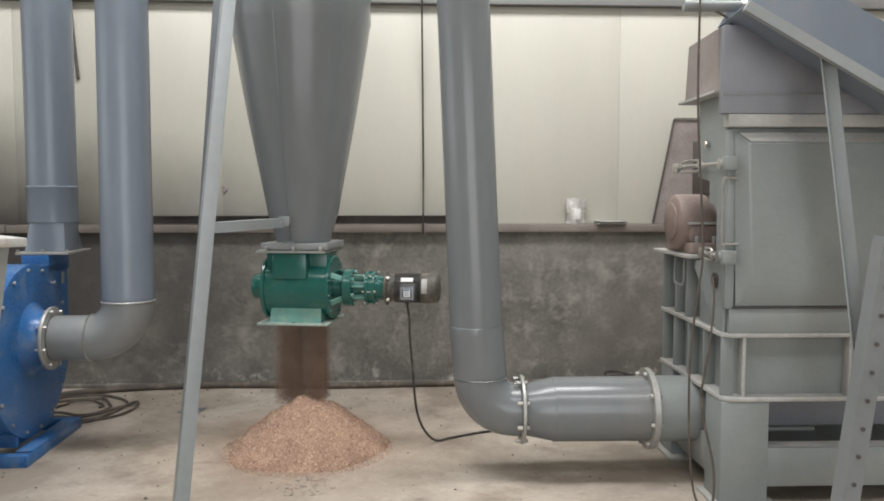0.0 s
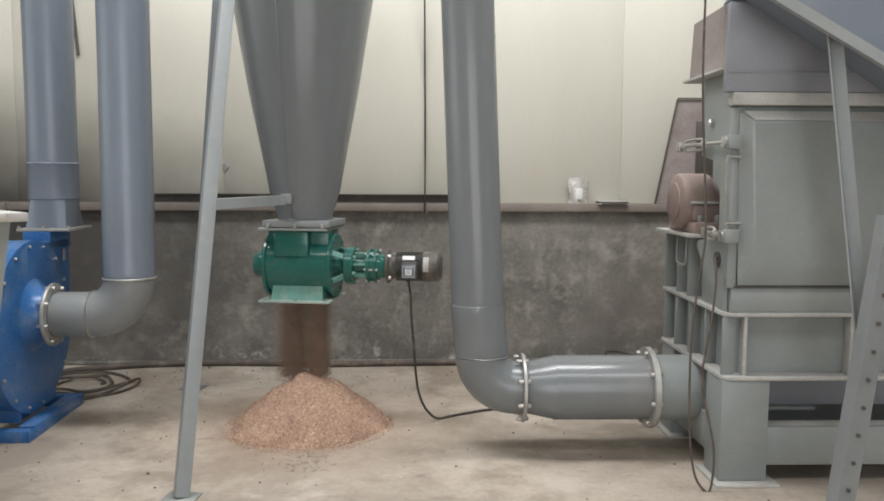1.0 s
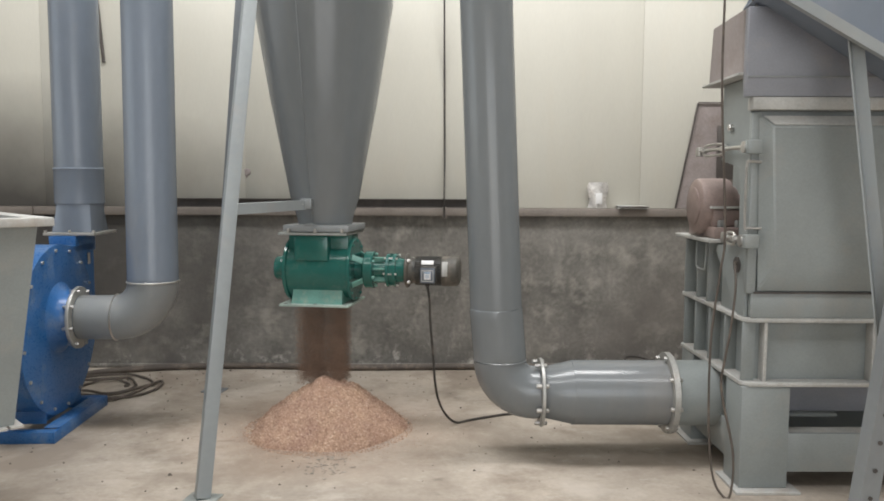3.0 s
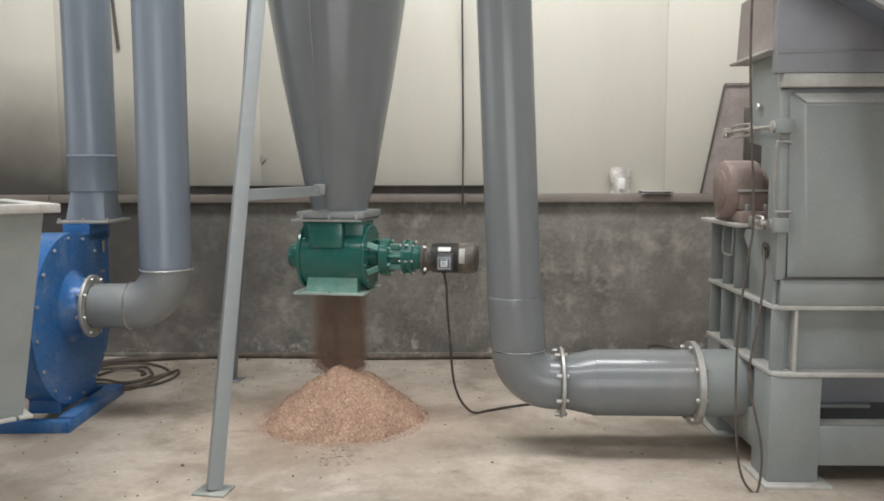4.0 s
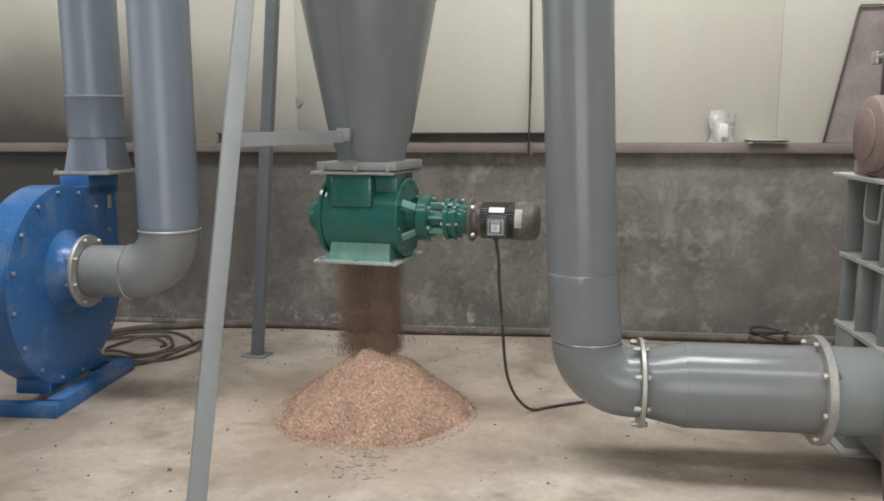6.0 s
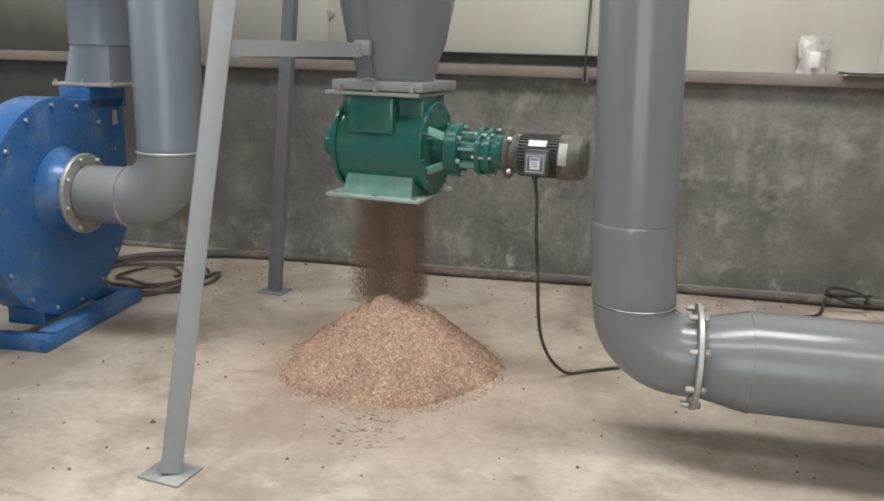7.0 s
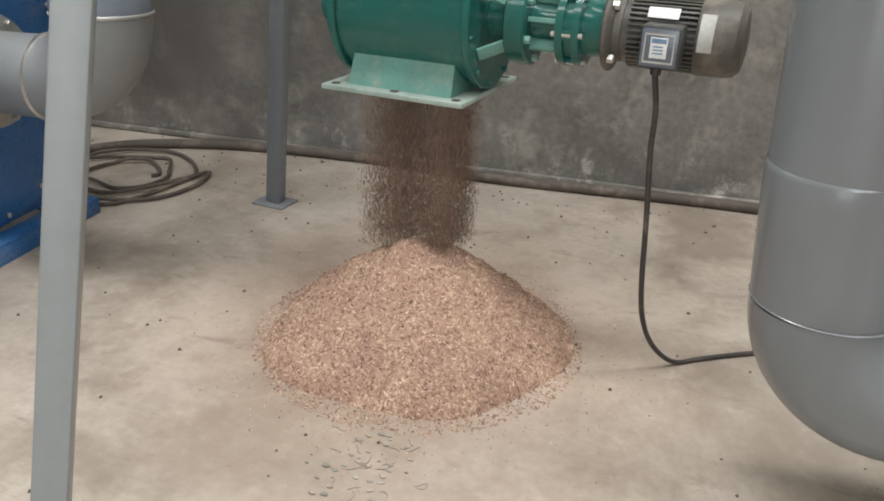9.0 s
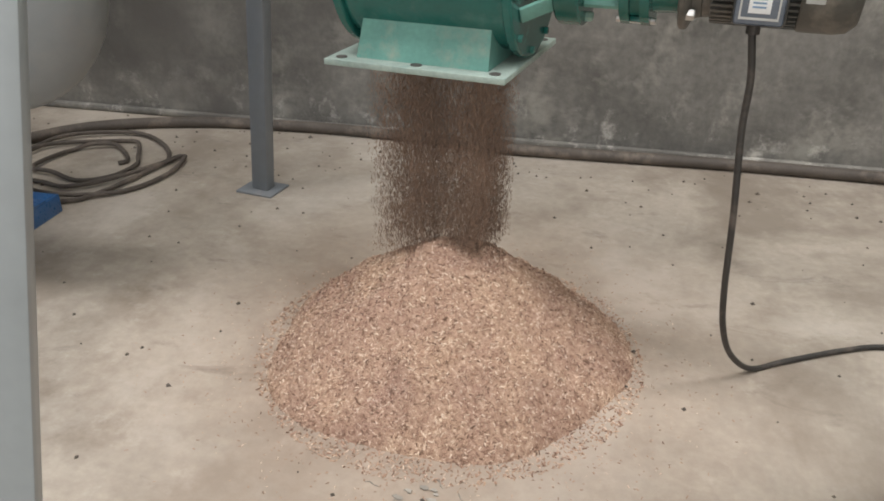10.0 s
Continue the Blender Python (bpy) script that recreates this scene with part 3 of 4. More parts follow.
    # bearing bracket on the side, with ribs under it
    part("bearing_plate", bm_box(-0.045, 0.38, 1.100, 0.235, 0.92, 1.118, 0.003), EDGE, g)
    for y in (0.50, 0.66, 0.86):
        part("rib", bm_box(0.0, y, 0.794, 0.12, y + 0.014, 1.099, 0.001), GREY_CRUSHER, g)
    part("rib_loop", bm_tube(smooth_path([(-0.012, 0.50, 1.09), (-0.014, 0.50, 0.985), (-0.014, 0.52, 0.955), (-0.014, 0.62, 0.955), (-0.014, 0.64, 0.985), (-0.012, 0.64, 1.09)], 5), 0.006, 10), GREY_CRUSHER, g)
    part("bracket_back", bm_box(0.121, 0.44, 0.794, 0.237, 0.895, 1.099, 0.002), GREY_CRUSHER, g)
    c = (0.02, 0.60, 1.275)
    bear = part("bearing_housing", join(bm_lathe([(0.05, -0.070), (0.125, -0.068), (0.137, -0.060), (0.142, -0.045), (0.142, 0.085), (0.137, 0.095), (0.11, 0.10), (0.10, 0.13), (0.06, 0.135), (0.06, 0.23)], 40, "x", c),
                                        bm_box(-0.01, 0.40, 1.1185, 0.155, 0.80, 1.175, 0.008), bm_box(0.0, 0.45, 1.176, 0.15, 0.75, 1.265, 0.012)), RUST, g, "reddish-brown cast bearing housing")
    part("bearing_cap", bm_lathe([(0.02, -0.08), (0.085, -0.079), (0.095, -0.075), (0.096, -0.0705)], 36, "x", c), RUST, bear)
    part("split_line", bm_box(-0.015, 0.438, 1.2655, 0.155, 0.762, 1.2775, 0.002), EDGE, bear)
    for x in (0.03, 0.115):
        for y in (0.425, 0.775):
            hex_bolt(bear, (x, y, 1.1755), (0, 0, 1), 0.018, 0.034)
    # turnbuckle latches joining cover and housing
    for z, y0 in ((1.549, 0.60), (1.138, 0.20)):
        l = part("latch", bm_tube([(-0.025, -0.02, z), (-0.03, y0 * 0.5, z + 0.004), (-0.03, y0, z + 0.006)], 0.009, 12), STEEL, g, "bright threaded latch bolt")
        part("latch_nut", bm_lathe([(0.018, -0.016), (0.021, 0.0), (0.018, 0.016)], 6, "y", (-0.029, y0 * 0.42, z + 0.004)), STEEL, l)
        part("latch_nut", bm_lathe([(0.016, -0.010), (0.019, 0.0), (0.016, 0.010)], 6, "y", (-0.03, y0 * 0.86, z + 0.006)), STEEL, l)
        part("latch_clevis", bm_box(-0.042, y0 - 0.02, z - 0.022, -0.018, y0 + 0.03, z + 0.026, 0.006), STEEL, l)
        part("latch_lug", bm_box(-0.034, -0.05, z - 0.03, 0.03, -0.015, z + 0.03, 0.006), GREY_CRUSHER, l)
        for dz in (-0.022, 0.028):
            part("latch_loop", bm_tube(smooth_path([(-0.03, y0 * 0.42, z + dz * 0.4), (-0.03, y0 * 0.48, z + dz), (-0.03, y0 * 0.82, z + dz), (-0.03, y0 * 0.88, z + dz * 0.4)], 4), 0.006, 8), STEEL, l)
        part("latch_eye", bm_lathe([(0.012, -0.012), (0.026, -0.010), (0.026, 0.010), (0.012, 0.012)], 18, "x", (-0.03, 0.0, z)), STEEL, l)
    part("cover_handle", bm_tube(smooth_path([(0.04, -0.012, 1.484), (-0.005, -0.012, 1.487), (-0.022, -0.012, 1.475), (-0.024, -0.012, 1.34), (-0.022, -0.012, 1.205), (-0.008, -0.012, 1.195), (0.05, -0.012, 1.195)], 4), 0.006, 10), STEEL, g, "long bent steel pull bar")
    part("eye_hole", bm_lathe([(0.036, 0), (0.036, 0.008), (0.026, 0.008), (0.024, -0.002)], 24, "x", (-0.0045, 0.12, 1.02)), DARK, g)
    hex_bolt(g, (0.003, 0.24, 1.65), (-1, 0, 0), 0.018, 0.02)
    return g


mill = build_mill()


# ---- the long pipe: down from above, elbow, flanged run into the mill ----
def build_suction_duct():
    a = radians(8.5)
    u = Vector((math.cos(a), math.sin(a), 0))
    g = thing("suction_duct", pose(0.229, 4.44, 0), "grey-painted sheet steel suction duct with an elbow", "duct")
    R, zc, B = 0.131, 0.331, 0.170
    lean = Vector((-0.043, 0.012, 1)).normalized()
    top = Vector((-0.022, 0, 0.76))
    part("upright", bm_tube([top + lean * s for s in (0, 0.01, 1.2, 2.4, 3.6)], [R, R, R, R, R], 44), GREY_DUCT, g)
    low = part("lower_sleeve", bm_tube([(-0.022, 0, 0.764), (-0.022, 0, 0.759), (-0.022, 0, 0.757), (-0.019, 0, 0.72), (-0.003, 0, zc + B + 0.04), (0, 0, zc + B + 0.006), (0, 0, zc + B + 0.004), (0, 0, zc + B)], [R - 0.001, R + 0.002] + [R + 0.003] * 4 + [R + 0.002, R], 44), GREY_DUCT, g)
    part("weld", bm_lathe([(R, -0.004), (R + 0.005, 0), (R, 0.004)], 44, "z", (0, 0, zc + B), False), GREY_DUCT, low)
    pts = []
    for k in range(15):
        t = k / 14 * math.pi / 2
        pts.append(u * (B - B * math.cos(t)) + Vector((0, 0, zc + B - B * math.sin(t))))
    pts.append(pts[-1] + u * (0.199 - B))
    part("elbow", bm_tube(pts, [R + 0.002] * 16, 44), GREY_DUCT, g)
    q = Matrix.Rotation(a, 4, "Z")

    def along(bm, x):
        bm.transform(Matrix.Translation(u * x + Vector((0, 0, zc))) @ q)
        return bm

    f = part("flange", along(ring_flange(R, 0.173, 0.016), 0.200), GALV, g, "pale dusty bolted ring flange")
    for k in range(8):
        t = 2 * math.pi * k / 8 + 0.35
        p = u * 0.198 + Vector((-math.sin(a) * math.cos(t) * 0.157, math.cos(a) * math.cos(t) * 0.157, zc + math.sin(t) * 0.157))
        hex_bolt(f, p, -u, 0.011, 0.026)
        hex_bolt(f, p + u * 0.022, u, 0.011, 0.014)
    # transition: facets swelling from the elbow's size to the wider run
    run = part("transition", along(bm_lathe([(R, 0), (R + 0.004, 0.01), (0.166, 0.15), (0.166, 0.152)], 12, "x"), 0.221), GREY_DUCT, g, "faceted widening piece with a bright crease")
    part("run", along(bm_lathe([(0.163, 0), (0.163, 0.40), (0.163, 0.475)], 48, "x"), 0.363), GREY_DUCT, g)
    f2 = part("flange", along(ring_flange(0.163, 0.204, 0.03), 0.836), GALV, g, "pale dusty bolted ring flange")
    for k in range(8):
        t = 2 * math.pi * k / 8 + 0.2
        p = u * 0.836 + Vector((-math.sin(a) * math.cos(t) * 0.186, math.cos(a) * math.cos(t) * 0.186, zc + math.sin(t) * 0.186))
        hex_bolt(f2, p, -u, 0.011, 0.016)
        hex_bolt(f2, p + u * 0.03, u, 0.011, 0.014)
    part("inlet_run", along(bm_lathe([(0.164, 0), (0.164, 0.45)], 48, "x"), 0.867), GREY_CRUSHER, g)
    return g


build_suction_duct()


# ---- cyclone cone and its stand ----
def build_cyclone():
    g = thing("cyclone", pose(-0.796, 4.83, 0), "grey-painted steel cyclone cone over a rotary valve", "cyclone")
    part("cone", bm_lathe([(0.152, 1.1555), (0.160, 1.20), (0.194, 1.307), (0.300, 1.86), (0.378, 2.33), (0.384, 2.36), (0.386, 3.2)], 36), GREY_DUCT, g)
    part("seam", bm_tube([(-0.03, -0.155, 1.17), (-0.03, -0.192, 1.307), (-0.032, -0.298, 1.86), (-0.035, -0.376, 2.33), (-0.035, -0.384, 3.1)], 0.0035, 8), GREY_DUCT, g)
    fr = part("outlet_frame", join(bm_box(-0.185, -0.185, 1.1185, 0.185, -0.178, 1.1545, 0.002), bm_box(-0.185, 0.178, 1.1185, 0.185, 0.185, 1.1545, 0.002),
                                   bm_box(-0.185, -0.177, 1.1185, -0.178, 0.177, 1.1545, 0.002), bm_box(0.178, -0.177, 1.1185, 0.185, 0.177, 1.1545, 0.002),
                                   bm_box(-0.177, -0.177, 1.1465, 0.177, 0.177, 1.154)), GREY, g, "square angle-steel outlet frame")
    for x in (-0.15, 0.0, 0.15):
        hex_bolt(fr, (x, -0.192, 1.1145), (0, 0, 1), 0.011, 0.022)
    part("weld", bm_tube([(-0.06, -0.187, 1.1565), (-0.02, -0.19, 1.1615), (0.0, -0.188, 1.1555)], 0.0035, 8), GREY, g)
    return g


build_cyclone()


def stand_leg(foot, top, brace_to=None, face=(0, 1, 0), paint=None):
    foot, top = Vector(foot), Vector(top)
    g = thing("stand_leg", Matrix.Translation(foot), "slanting light grey square-tube stand leg on a foot plate", "support leg", "cyclone stand legs")
    part("tube", bm_beam((0, 0, 0.008), top - foot, 0.064, 0.05, 0.006, face), paint or GREY_LIGHT, g)
    part("foot_plate", bm_box(-0.075, -0.06, 0, 0.07, 0.06, 0.0079, 0.002), paint or PLATE, g)
    if brace_to:
        a, b = Vector(brace_to[0]) - foot, Vector(brace_to[1]) - foot
        br = part("brace", bm_angle(a, b, 0.05, 0.006, (0, 0, -1)), GREY_LIGHT, g)
        hex_bolt(br, b + Vector((-0.015, -0.02, -0.02)), (-0.2, -1, 0), 0.012, 0.02)
        part("lug", bm_box(b.x - 0.03, b.y - 0.008, b.z - 0.045, b.x + 0.03, b.y + 0.03, b.z + 0.01, 0.003), GREY, br)
    return g


stand_leg((-1.01, 3.667, 0), (-0.965, 4.36, 2.9), ((-0.975, 3.98, 1.285), (-0.84, 4.62, 1.29)), (-0.6, 0.8, 0))
stand_leg((-1.735, 5.385, 0), (-1.455, 5.345, 2.9), paint=LEG_SHADED)


# ---- rotary valve with gear motor ----
def build_valve():
    """Local: x along the shaft, origin under the middle of the body, at floor height."""
    g = thing("rotary_valve", pose(-0.81, 4.83, 0), "dark green rotary airlock valve with flanges and gear motor", "rotary valve")
    zc = 0.898
    part("body", bm_lathe([(0.166, -0.166), (0.166, 0.176)], 48, "x", (0, 0, zc)), GREEN, g)
    for x0 in (-0.186, 0.176):
        e = part("end_plate", bm_lathe([(0.176, x0), (0.179, x0 + 0.003), (0.179, x0 + 0.016), (0.176, x0 + 0.0195)], 48, "x", (0, 0, zc)), GREEN, g)
        for k in range(10):
            t = 2 * math.pi * k / 10 + 0.2
            sx = -1 if x0 < 0 else 1
            hex_bolt(e, (x0 if sx < 0 else x0 + 0.02, 0.163 * math.cos(t), zc + 0.163 * math.sin(t)), (sx, 0, 0), 0.008, 0.008, GREEN)
    # top and bottom flanges with sloped necks
    part("top_flange", bm_box(-0.198, -0.195, 1.10, 0.188, 0.19, 1.113, 0.002), PLATE, g, "dusty top flange plate")
    part("throat", bm_box(-0.1655, -0.110, 0.95, 0.1755, 0.110, 1.0995, 0.004), GREEN, g)
    part("top_neck", bm_box(-0.118, -0.171, 0.955, 0.078, 0.15, 1.0995, 0.014), GREEN, g)
    fl = part("bottom_flange", bm_box(-0.199, -0.19, 0.704, 0.196, 0.188, 0.717, 0.002), FLANGE_DUSTY, g, "dusty pale green bottom flange plate")
    for x, y in ((-0.17, -0.165), (0.0, -0.165), (0.168, -0.165), (0.172, 0.0), (0.172, 0.16)):
        part("bolt_hole", bm_lathe([(0.012, 0.7171), (0.012, 0.7185)], 12, "z", (x, y, 0)), DARK, fl)
    bm = bmesh.new()
    lo = [bm.verts.new(p) for p in ((-0.14, -0.155, 0.7172), (0.15, -0.155, 0.7172), (0.15, 0.145, 0.7172), (-0.14, 0.145, 0.7172))]
    hi = [bm.verts.new(p) for p in ((-0.135, -0.125, 0.80), (0.145, -0.125, 0.80), (0.145, 0.12, 0.80), (-0.135, 0.12, 0.80))]
    bm.faces.new(lo)
    bm.faces.new(hi[::-1])
    for i in range(4):
        bm.faces.new((lo[i], lo[(i + 1) % 4], hi[(i + 1) % 4], hi[i]))
    bmesh.ops.recalc_face_normals(bm, faces=bm.faces)
    part("outlet_neck", bm, GREEN_DUSTY, g)
    part("shaft_cap", bm_lathe([(0.045, -0.278), (0.064, -0.274), (0.070, -0.264), (0.070, -0.225), (0.084, -0.222), (0.084, -0.187)], 32, "x", (0, 0, zc)), GREEN, g)
    # lantern ribs, bearing hub
    part("hub", bm_lathe([(0.058, 0.196), (0.058, 0.235), (0.05, 0.24), (0.05, 0.262)], 32, "x", (0, 0, zc)), GREEN, g)
    for t in (35, 145, 215, 325):
        c, s = math.cos(radians(t)), math.sin(radians(t))
        n = Vector((0, -s, c))
        p, q = Vector((0.196, c * 0.135, zc + s * 0.135)), Vector((0.262, c * 0.085, zc + s * 0.085))
        part("rib", bm_beam(p, q, 0.008, 0.035, 0.002, n), GREEN_DUSTY, g)
    gear = part("gear_flange", bm_lathe([(0.055, 0.236), (0.10, 0.25), (0.106, 0.256), (0.106, 0.298), (0.102, 0.302), (0.062, 0.304)], 40, "x", (0, 0, zc)), GREEN, g)
    for k in range(6):
        t = 2 * math.pi * k / 6 + 0.4
        hex_bolt(gear, (0.3025, 0.088 * math.cos(t), zc + 0.088 * math.sin(t)), (1, 0, 0), 0.010, 0.014, GREEN_DUSTY)
    neck = part("gear_neck", bm_lathe([(0.05, 0.304), (0.045, 0.3740)], 32, "x", (0, 0, zc)), GREEN, g)
    for t in (20, 80, 140, 200, 260, 320):
        c, s = math.cos(radians(t)), math.sin(radians(t))
        part("neck_rib", bm_box(0.3045, -0.006, 0.05, 0.3730, 0.006, 0.078, 0.001, Matrix.Translation((0, 0, zc)) @ Matrix.Rotation(radians(t), 4, "X")), GREEN_DUSTY, neck)
    red = part("gear_ring", bm_lathe([(0.06, 0.3740), (0.095, 0.3760), (0.095, 0.3940), (0.083, 0.3945), (0.083, 0.4140), (0.095, 0.4145), (0.095, 0.4320), (0.07, 0.4340), (0.068, 0.4740), (0.072, 0.4820)], 40, "x", (0, 0, zc)), GREEN, g, "green gear reducer rings")
    for k in range(6):
        t = 2 * math.pi * k / 6 + 0.15
        y, z = 0.088 * math.cos(t), zc + 0.088 * math.sin(t)
        part("tie_bolt", bm_tube([(0.3670, y, z), (0.4420, y, z)], 0.0065, 8), STEEL, red)
        part("spacer", bm_box(0.3946, -0.012, 0.0835, 0.4142, 0.012, 0.093, 0.001, Matrix.Translation((0, 0, zc)) @ Matrix.Rotation(t + 0.5220, 4, "X")), GREEN, red)
    mf = part("motor_flange", bm_lathe([(0.07, 0.4825), (0.094, 0.4835), (0.097, 0.4870), (0.097, 0.4940), (0.094, 0.4980), (0.075, 0.5060), (0.072, 0.5220)], 40, "x", (0, 0, zc)), COWL, g, "dusty round motor flange")
    for k in range(4):
        t = 2 * math.pi * k / 4 + 0.78
        hex_bolt(mf, (0.4980, 0.084 * math.cos(t), zc + 0.084 * math.sin(t)), (1, 0, 0), 0.011, 0.016)
    return g


build_valve()


def build_motor():
    g = thing("electric_motor", pose(-0.797, 4.83, 0.898), "black finned electric motor with terminal box and labels", "motor")
    part("stator", bm_lathe([(0.071, 0.51), (0.071, 0.675)], 40, "x"), MOTOR, g)
    for k in range(40):
        t = 2 * math.pi * k / 40
        if 3.55 < t < 4.4:
            continue
        part("fin", bm_box(0.525, -0.0025, 0.0705, 0.673, 0.0025, 0.0815, 0.0, Matrix.Rotation(t + math.pi / 2, 4, "X")), MOTOR, g)
    cowl = part("fan_cowl", bm_lathe([(0.0815, 0.674), (0.084, 0.678), (0.084, 0.735), (0.080, 0.758), (0.066, 0.772), (0.03, 0.777)], 40, "x"), COWL, g, "dusty brown-grey fan cowl")
    bm = bmesh.new()
    rows = [[bm.verts.new((x, -0.0848 * math.cos(t), 0.0848 * math.sin(t))) for x in (0.681, 0.712)] for t in (radians(a) for a in (-14, 0, 14, 28, 42))]
    for a, b in zip(rows, rows[1:]):
        bm.faces.new((a[0], a[1], b[1], b[0]))
    ex = bmesh.ops.extrude_face_region(bm, geom=bm.faces[:])
    for v in (x for x in ex["geom"] if isinstance(x, bmesh.types.BMVert)):
        v.co += Vector((0, v.co.y, v.co.z)).normalized() * 0.001
    bmesh.ops.recalc_face_normals(bm, faces=bm.faces)
    part("cowl_label", bm, EDGE, cowl, "worn dusty label")
    # name plate above the terminal box, leaning back on the fins
    m = Matrix.Translation((0.60, -0.068, 0.052)) @ Matrix.Rotation(radians(-38), 4, "X")
    part("name_plate", bm_box(-0.034, -0.002, -0.013, 0.034, 0.0015, 0.013, 0.0005, m), LABEL, g, "plain white name plate")
    box = part("terminal_box", bm_box(0.566, -0.128, -0.058, 0.655, -0.068, 0.034, 0.008), MOTOR, g)
    lid = part("box_lid", bm_box(0.570, -0.136, -0.054, 0.651, -0.1285, 0.030, 0.006), BOX_TOP, box, "glossy dark terminal box lid")
    part("lid_frame", join(bm_box(0.578, -0.1375, 0.014, 0.643, -0.1362, 0.018), bm_box(0.578, -0.1375, -0.045, 0.643, -0.1362, -0.041), bm_box(0.578, -0.1375, -0.041, 0.581, -0.1362, 0.014), bm_box(0.640, -0.1375, -0.041, 0.643, -0.1362, 0.014)), GALV, lid)
    st = part("lid_sticker", bm_box(0.592, -0.1378, -0.034, 0.628, -0.1362, 0.010, 0.0004), LABEL, lid, "white and blue sticker with plain bars")
    part("sticker_band", bm_box(0.594, -0.1386, -0.002, 0.626, -0.1379, 0.008), LABEL_INK, st)
    for z in (-0.011, -0.018, -0.025):
        part("sticker_bar", bm_box(0.598, -0.1386, z, 0.620, -0.1379, z + 0.003), LABEL_INK, st)
    part("cable_gland", bm_lathe([(0.012, -0.075), (0.012, -0.0585)], 12, "z", (0.605, -0.1, 0)), BLACK, box)
    return g


build_motor()


def cable(name, points, r, material, label, category, steps=8, seg=10):
    g = mesh_object(name, bm_tube(smooth_path(points, steps), r, seg), material)
    return tagged(g, label, category)


cable("motor_cable", [(-0.192, 4.73, 0.822), (-0.180, 4.737, 0.74), (-0.178, 4.74, 0.64), (-0.163, 4.74, 0.47), (-0.152, 4.75, 0.30), (-0.138, 4.775, 0.19), (-0.108, 4.84, 0.085), (-0.055, 4.915, 0.012), (0.02, 4.985, 0.008), (0.16, 5.095, 0.008), (0.26, 5.15, 0.008), (0.46, 5.20, 0.008)], 0.0068, BLACK,
      "black rubber cable hanging from the motor to the floor", "cable")


# ---- centrifugal fan ----
FAN = pose(-2.275, 4.548, 0, 0, 0, 11)


def build_fan():
    """Local: x along the shaft towards the inlet, y back."""
    g = thing("centrifugal_fan", FAN, "glossy blue centrifugal fan on a blue steel base", "fan")
    zc, zi, wd = 0.556, 0.621, 0.155
    # spiral casing outline, opening upwards at the back
    spiral = [(0.53, 1.01), (0.53, zc)] + [(0.50 * math.cos(radians(a)) + 0.03, zc + 0.476 * math.sin(radians(a))) for a in range(-5, -271, -5)] + [(0.22, 1.01)]
    part("casing", bm_plate(spiral, (0.0, 0, 0), (0, 1, 0), (0, 0, 1), -wd, 0.006), BLUE, g)
    cov = part("side_cover", bm_lathe([(0.478, 0.001), (0.478, 0.010), (0.468, 0.013), (0.16, 0.013)], 64, "x", (0, 0.005, zc)), BLUE, g)
    for k in range(16):
        t = 2 * math.pi * k / 16 + 0.1
        hex_bolt(cov, (0.0135, 0.005 + 0.448 * math.cos(t), zc + 0.448 * math.sin(t)), (1, 0, 0), 0.010, 0.010)
    inlet = part("inlet_cone", bm_lathe([(0.20, 0.0135), (0.175, 0.03), (0.15, 0.06), (0.135, 0.105)], 44, "x", (0, 0, zi), False), BLUE, g)
    fl = part("inlet_flange", bm_lathe([(0.124, 0.106), (0.173, 0.106), (0.175, 0.109), (0.175, 0.122), (0.173, 0.125), (0.124, 0.125)], 44, "x", (0, 0, zi), False), GALV, g, "pale bolted inlet flange")
    for k in range(8):
        t = 2 * math.pi * k / 8 + 0.25
        y, z = 0.158 * math.cos(t), zi + 0.158 * math.sin(t)
        hex_bolt(fl, (0.1255, y, z), (1, 0, 0), 0.010, 0.016)
        hex_bolt(fl, (0.1055, y, z), (-1, 0, 0), 0.010, 0.022)
    # outlet neck and base
    part("outlet_neck", bm_box(-wd, 0.26, 0.96, 0.0, 0.56, 1.064, 0.004), BLUE, g)
    part("maker_plate", bm_box(0.0045, 0.42, 0.88, 0.006, 0.46, 0.95), EDGE, g)
    part("pedestal", bm_plate([(-0.20, 0.07), (0.30, 0.07), (0.24, 0.34), (-0.14, 0.34)], (-0.012, 0, 0), (0, 1, 0), (0, 0, 1), -0.012), BLUE, g)
    part("pedestal", bm_plate([(-0.20, 0.07), (0.30, 0.07), (0.24, 0.34), (-0.14, 0.34)], (-wd - 0.006, 0, 0), (0, 1, 0), (0, 0, 1), -0.012), BLUE, g)
    part("pedestal_web", bm_box(-wd - 0.005, -0.21, 0.07, 0.005, -0.2, 0.30), BLUE, g)
    for y in (-0.335, 0.345):
        part("base_rail", join(bm_box(-0.95, y, 0.0, 0.09, y + 0.012, 0.062, 0.002), bm_box(-0.95, y + 0.0125, 0.05, 0.09, y + 0.06, 0.062, 0.002)), BLUE, g)
    part("base_end", join(bm_box(0.091, -0.335, 0.0, 0.103, 0.405, 0.062, 0.002), bm_box(0.02, -0.27, 0.0625, 0.103, 0.34, 0.070, 0.002)), BLUE, g)
    return g


build_fan()


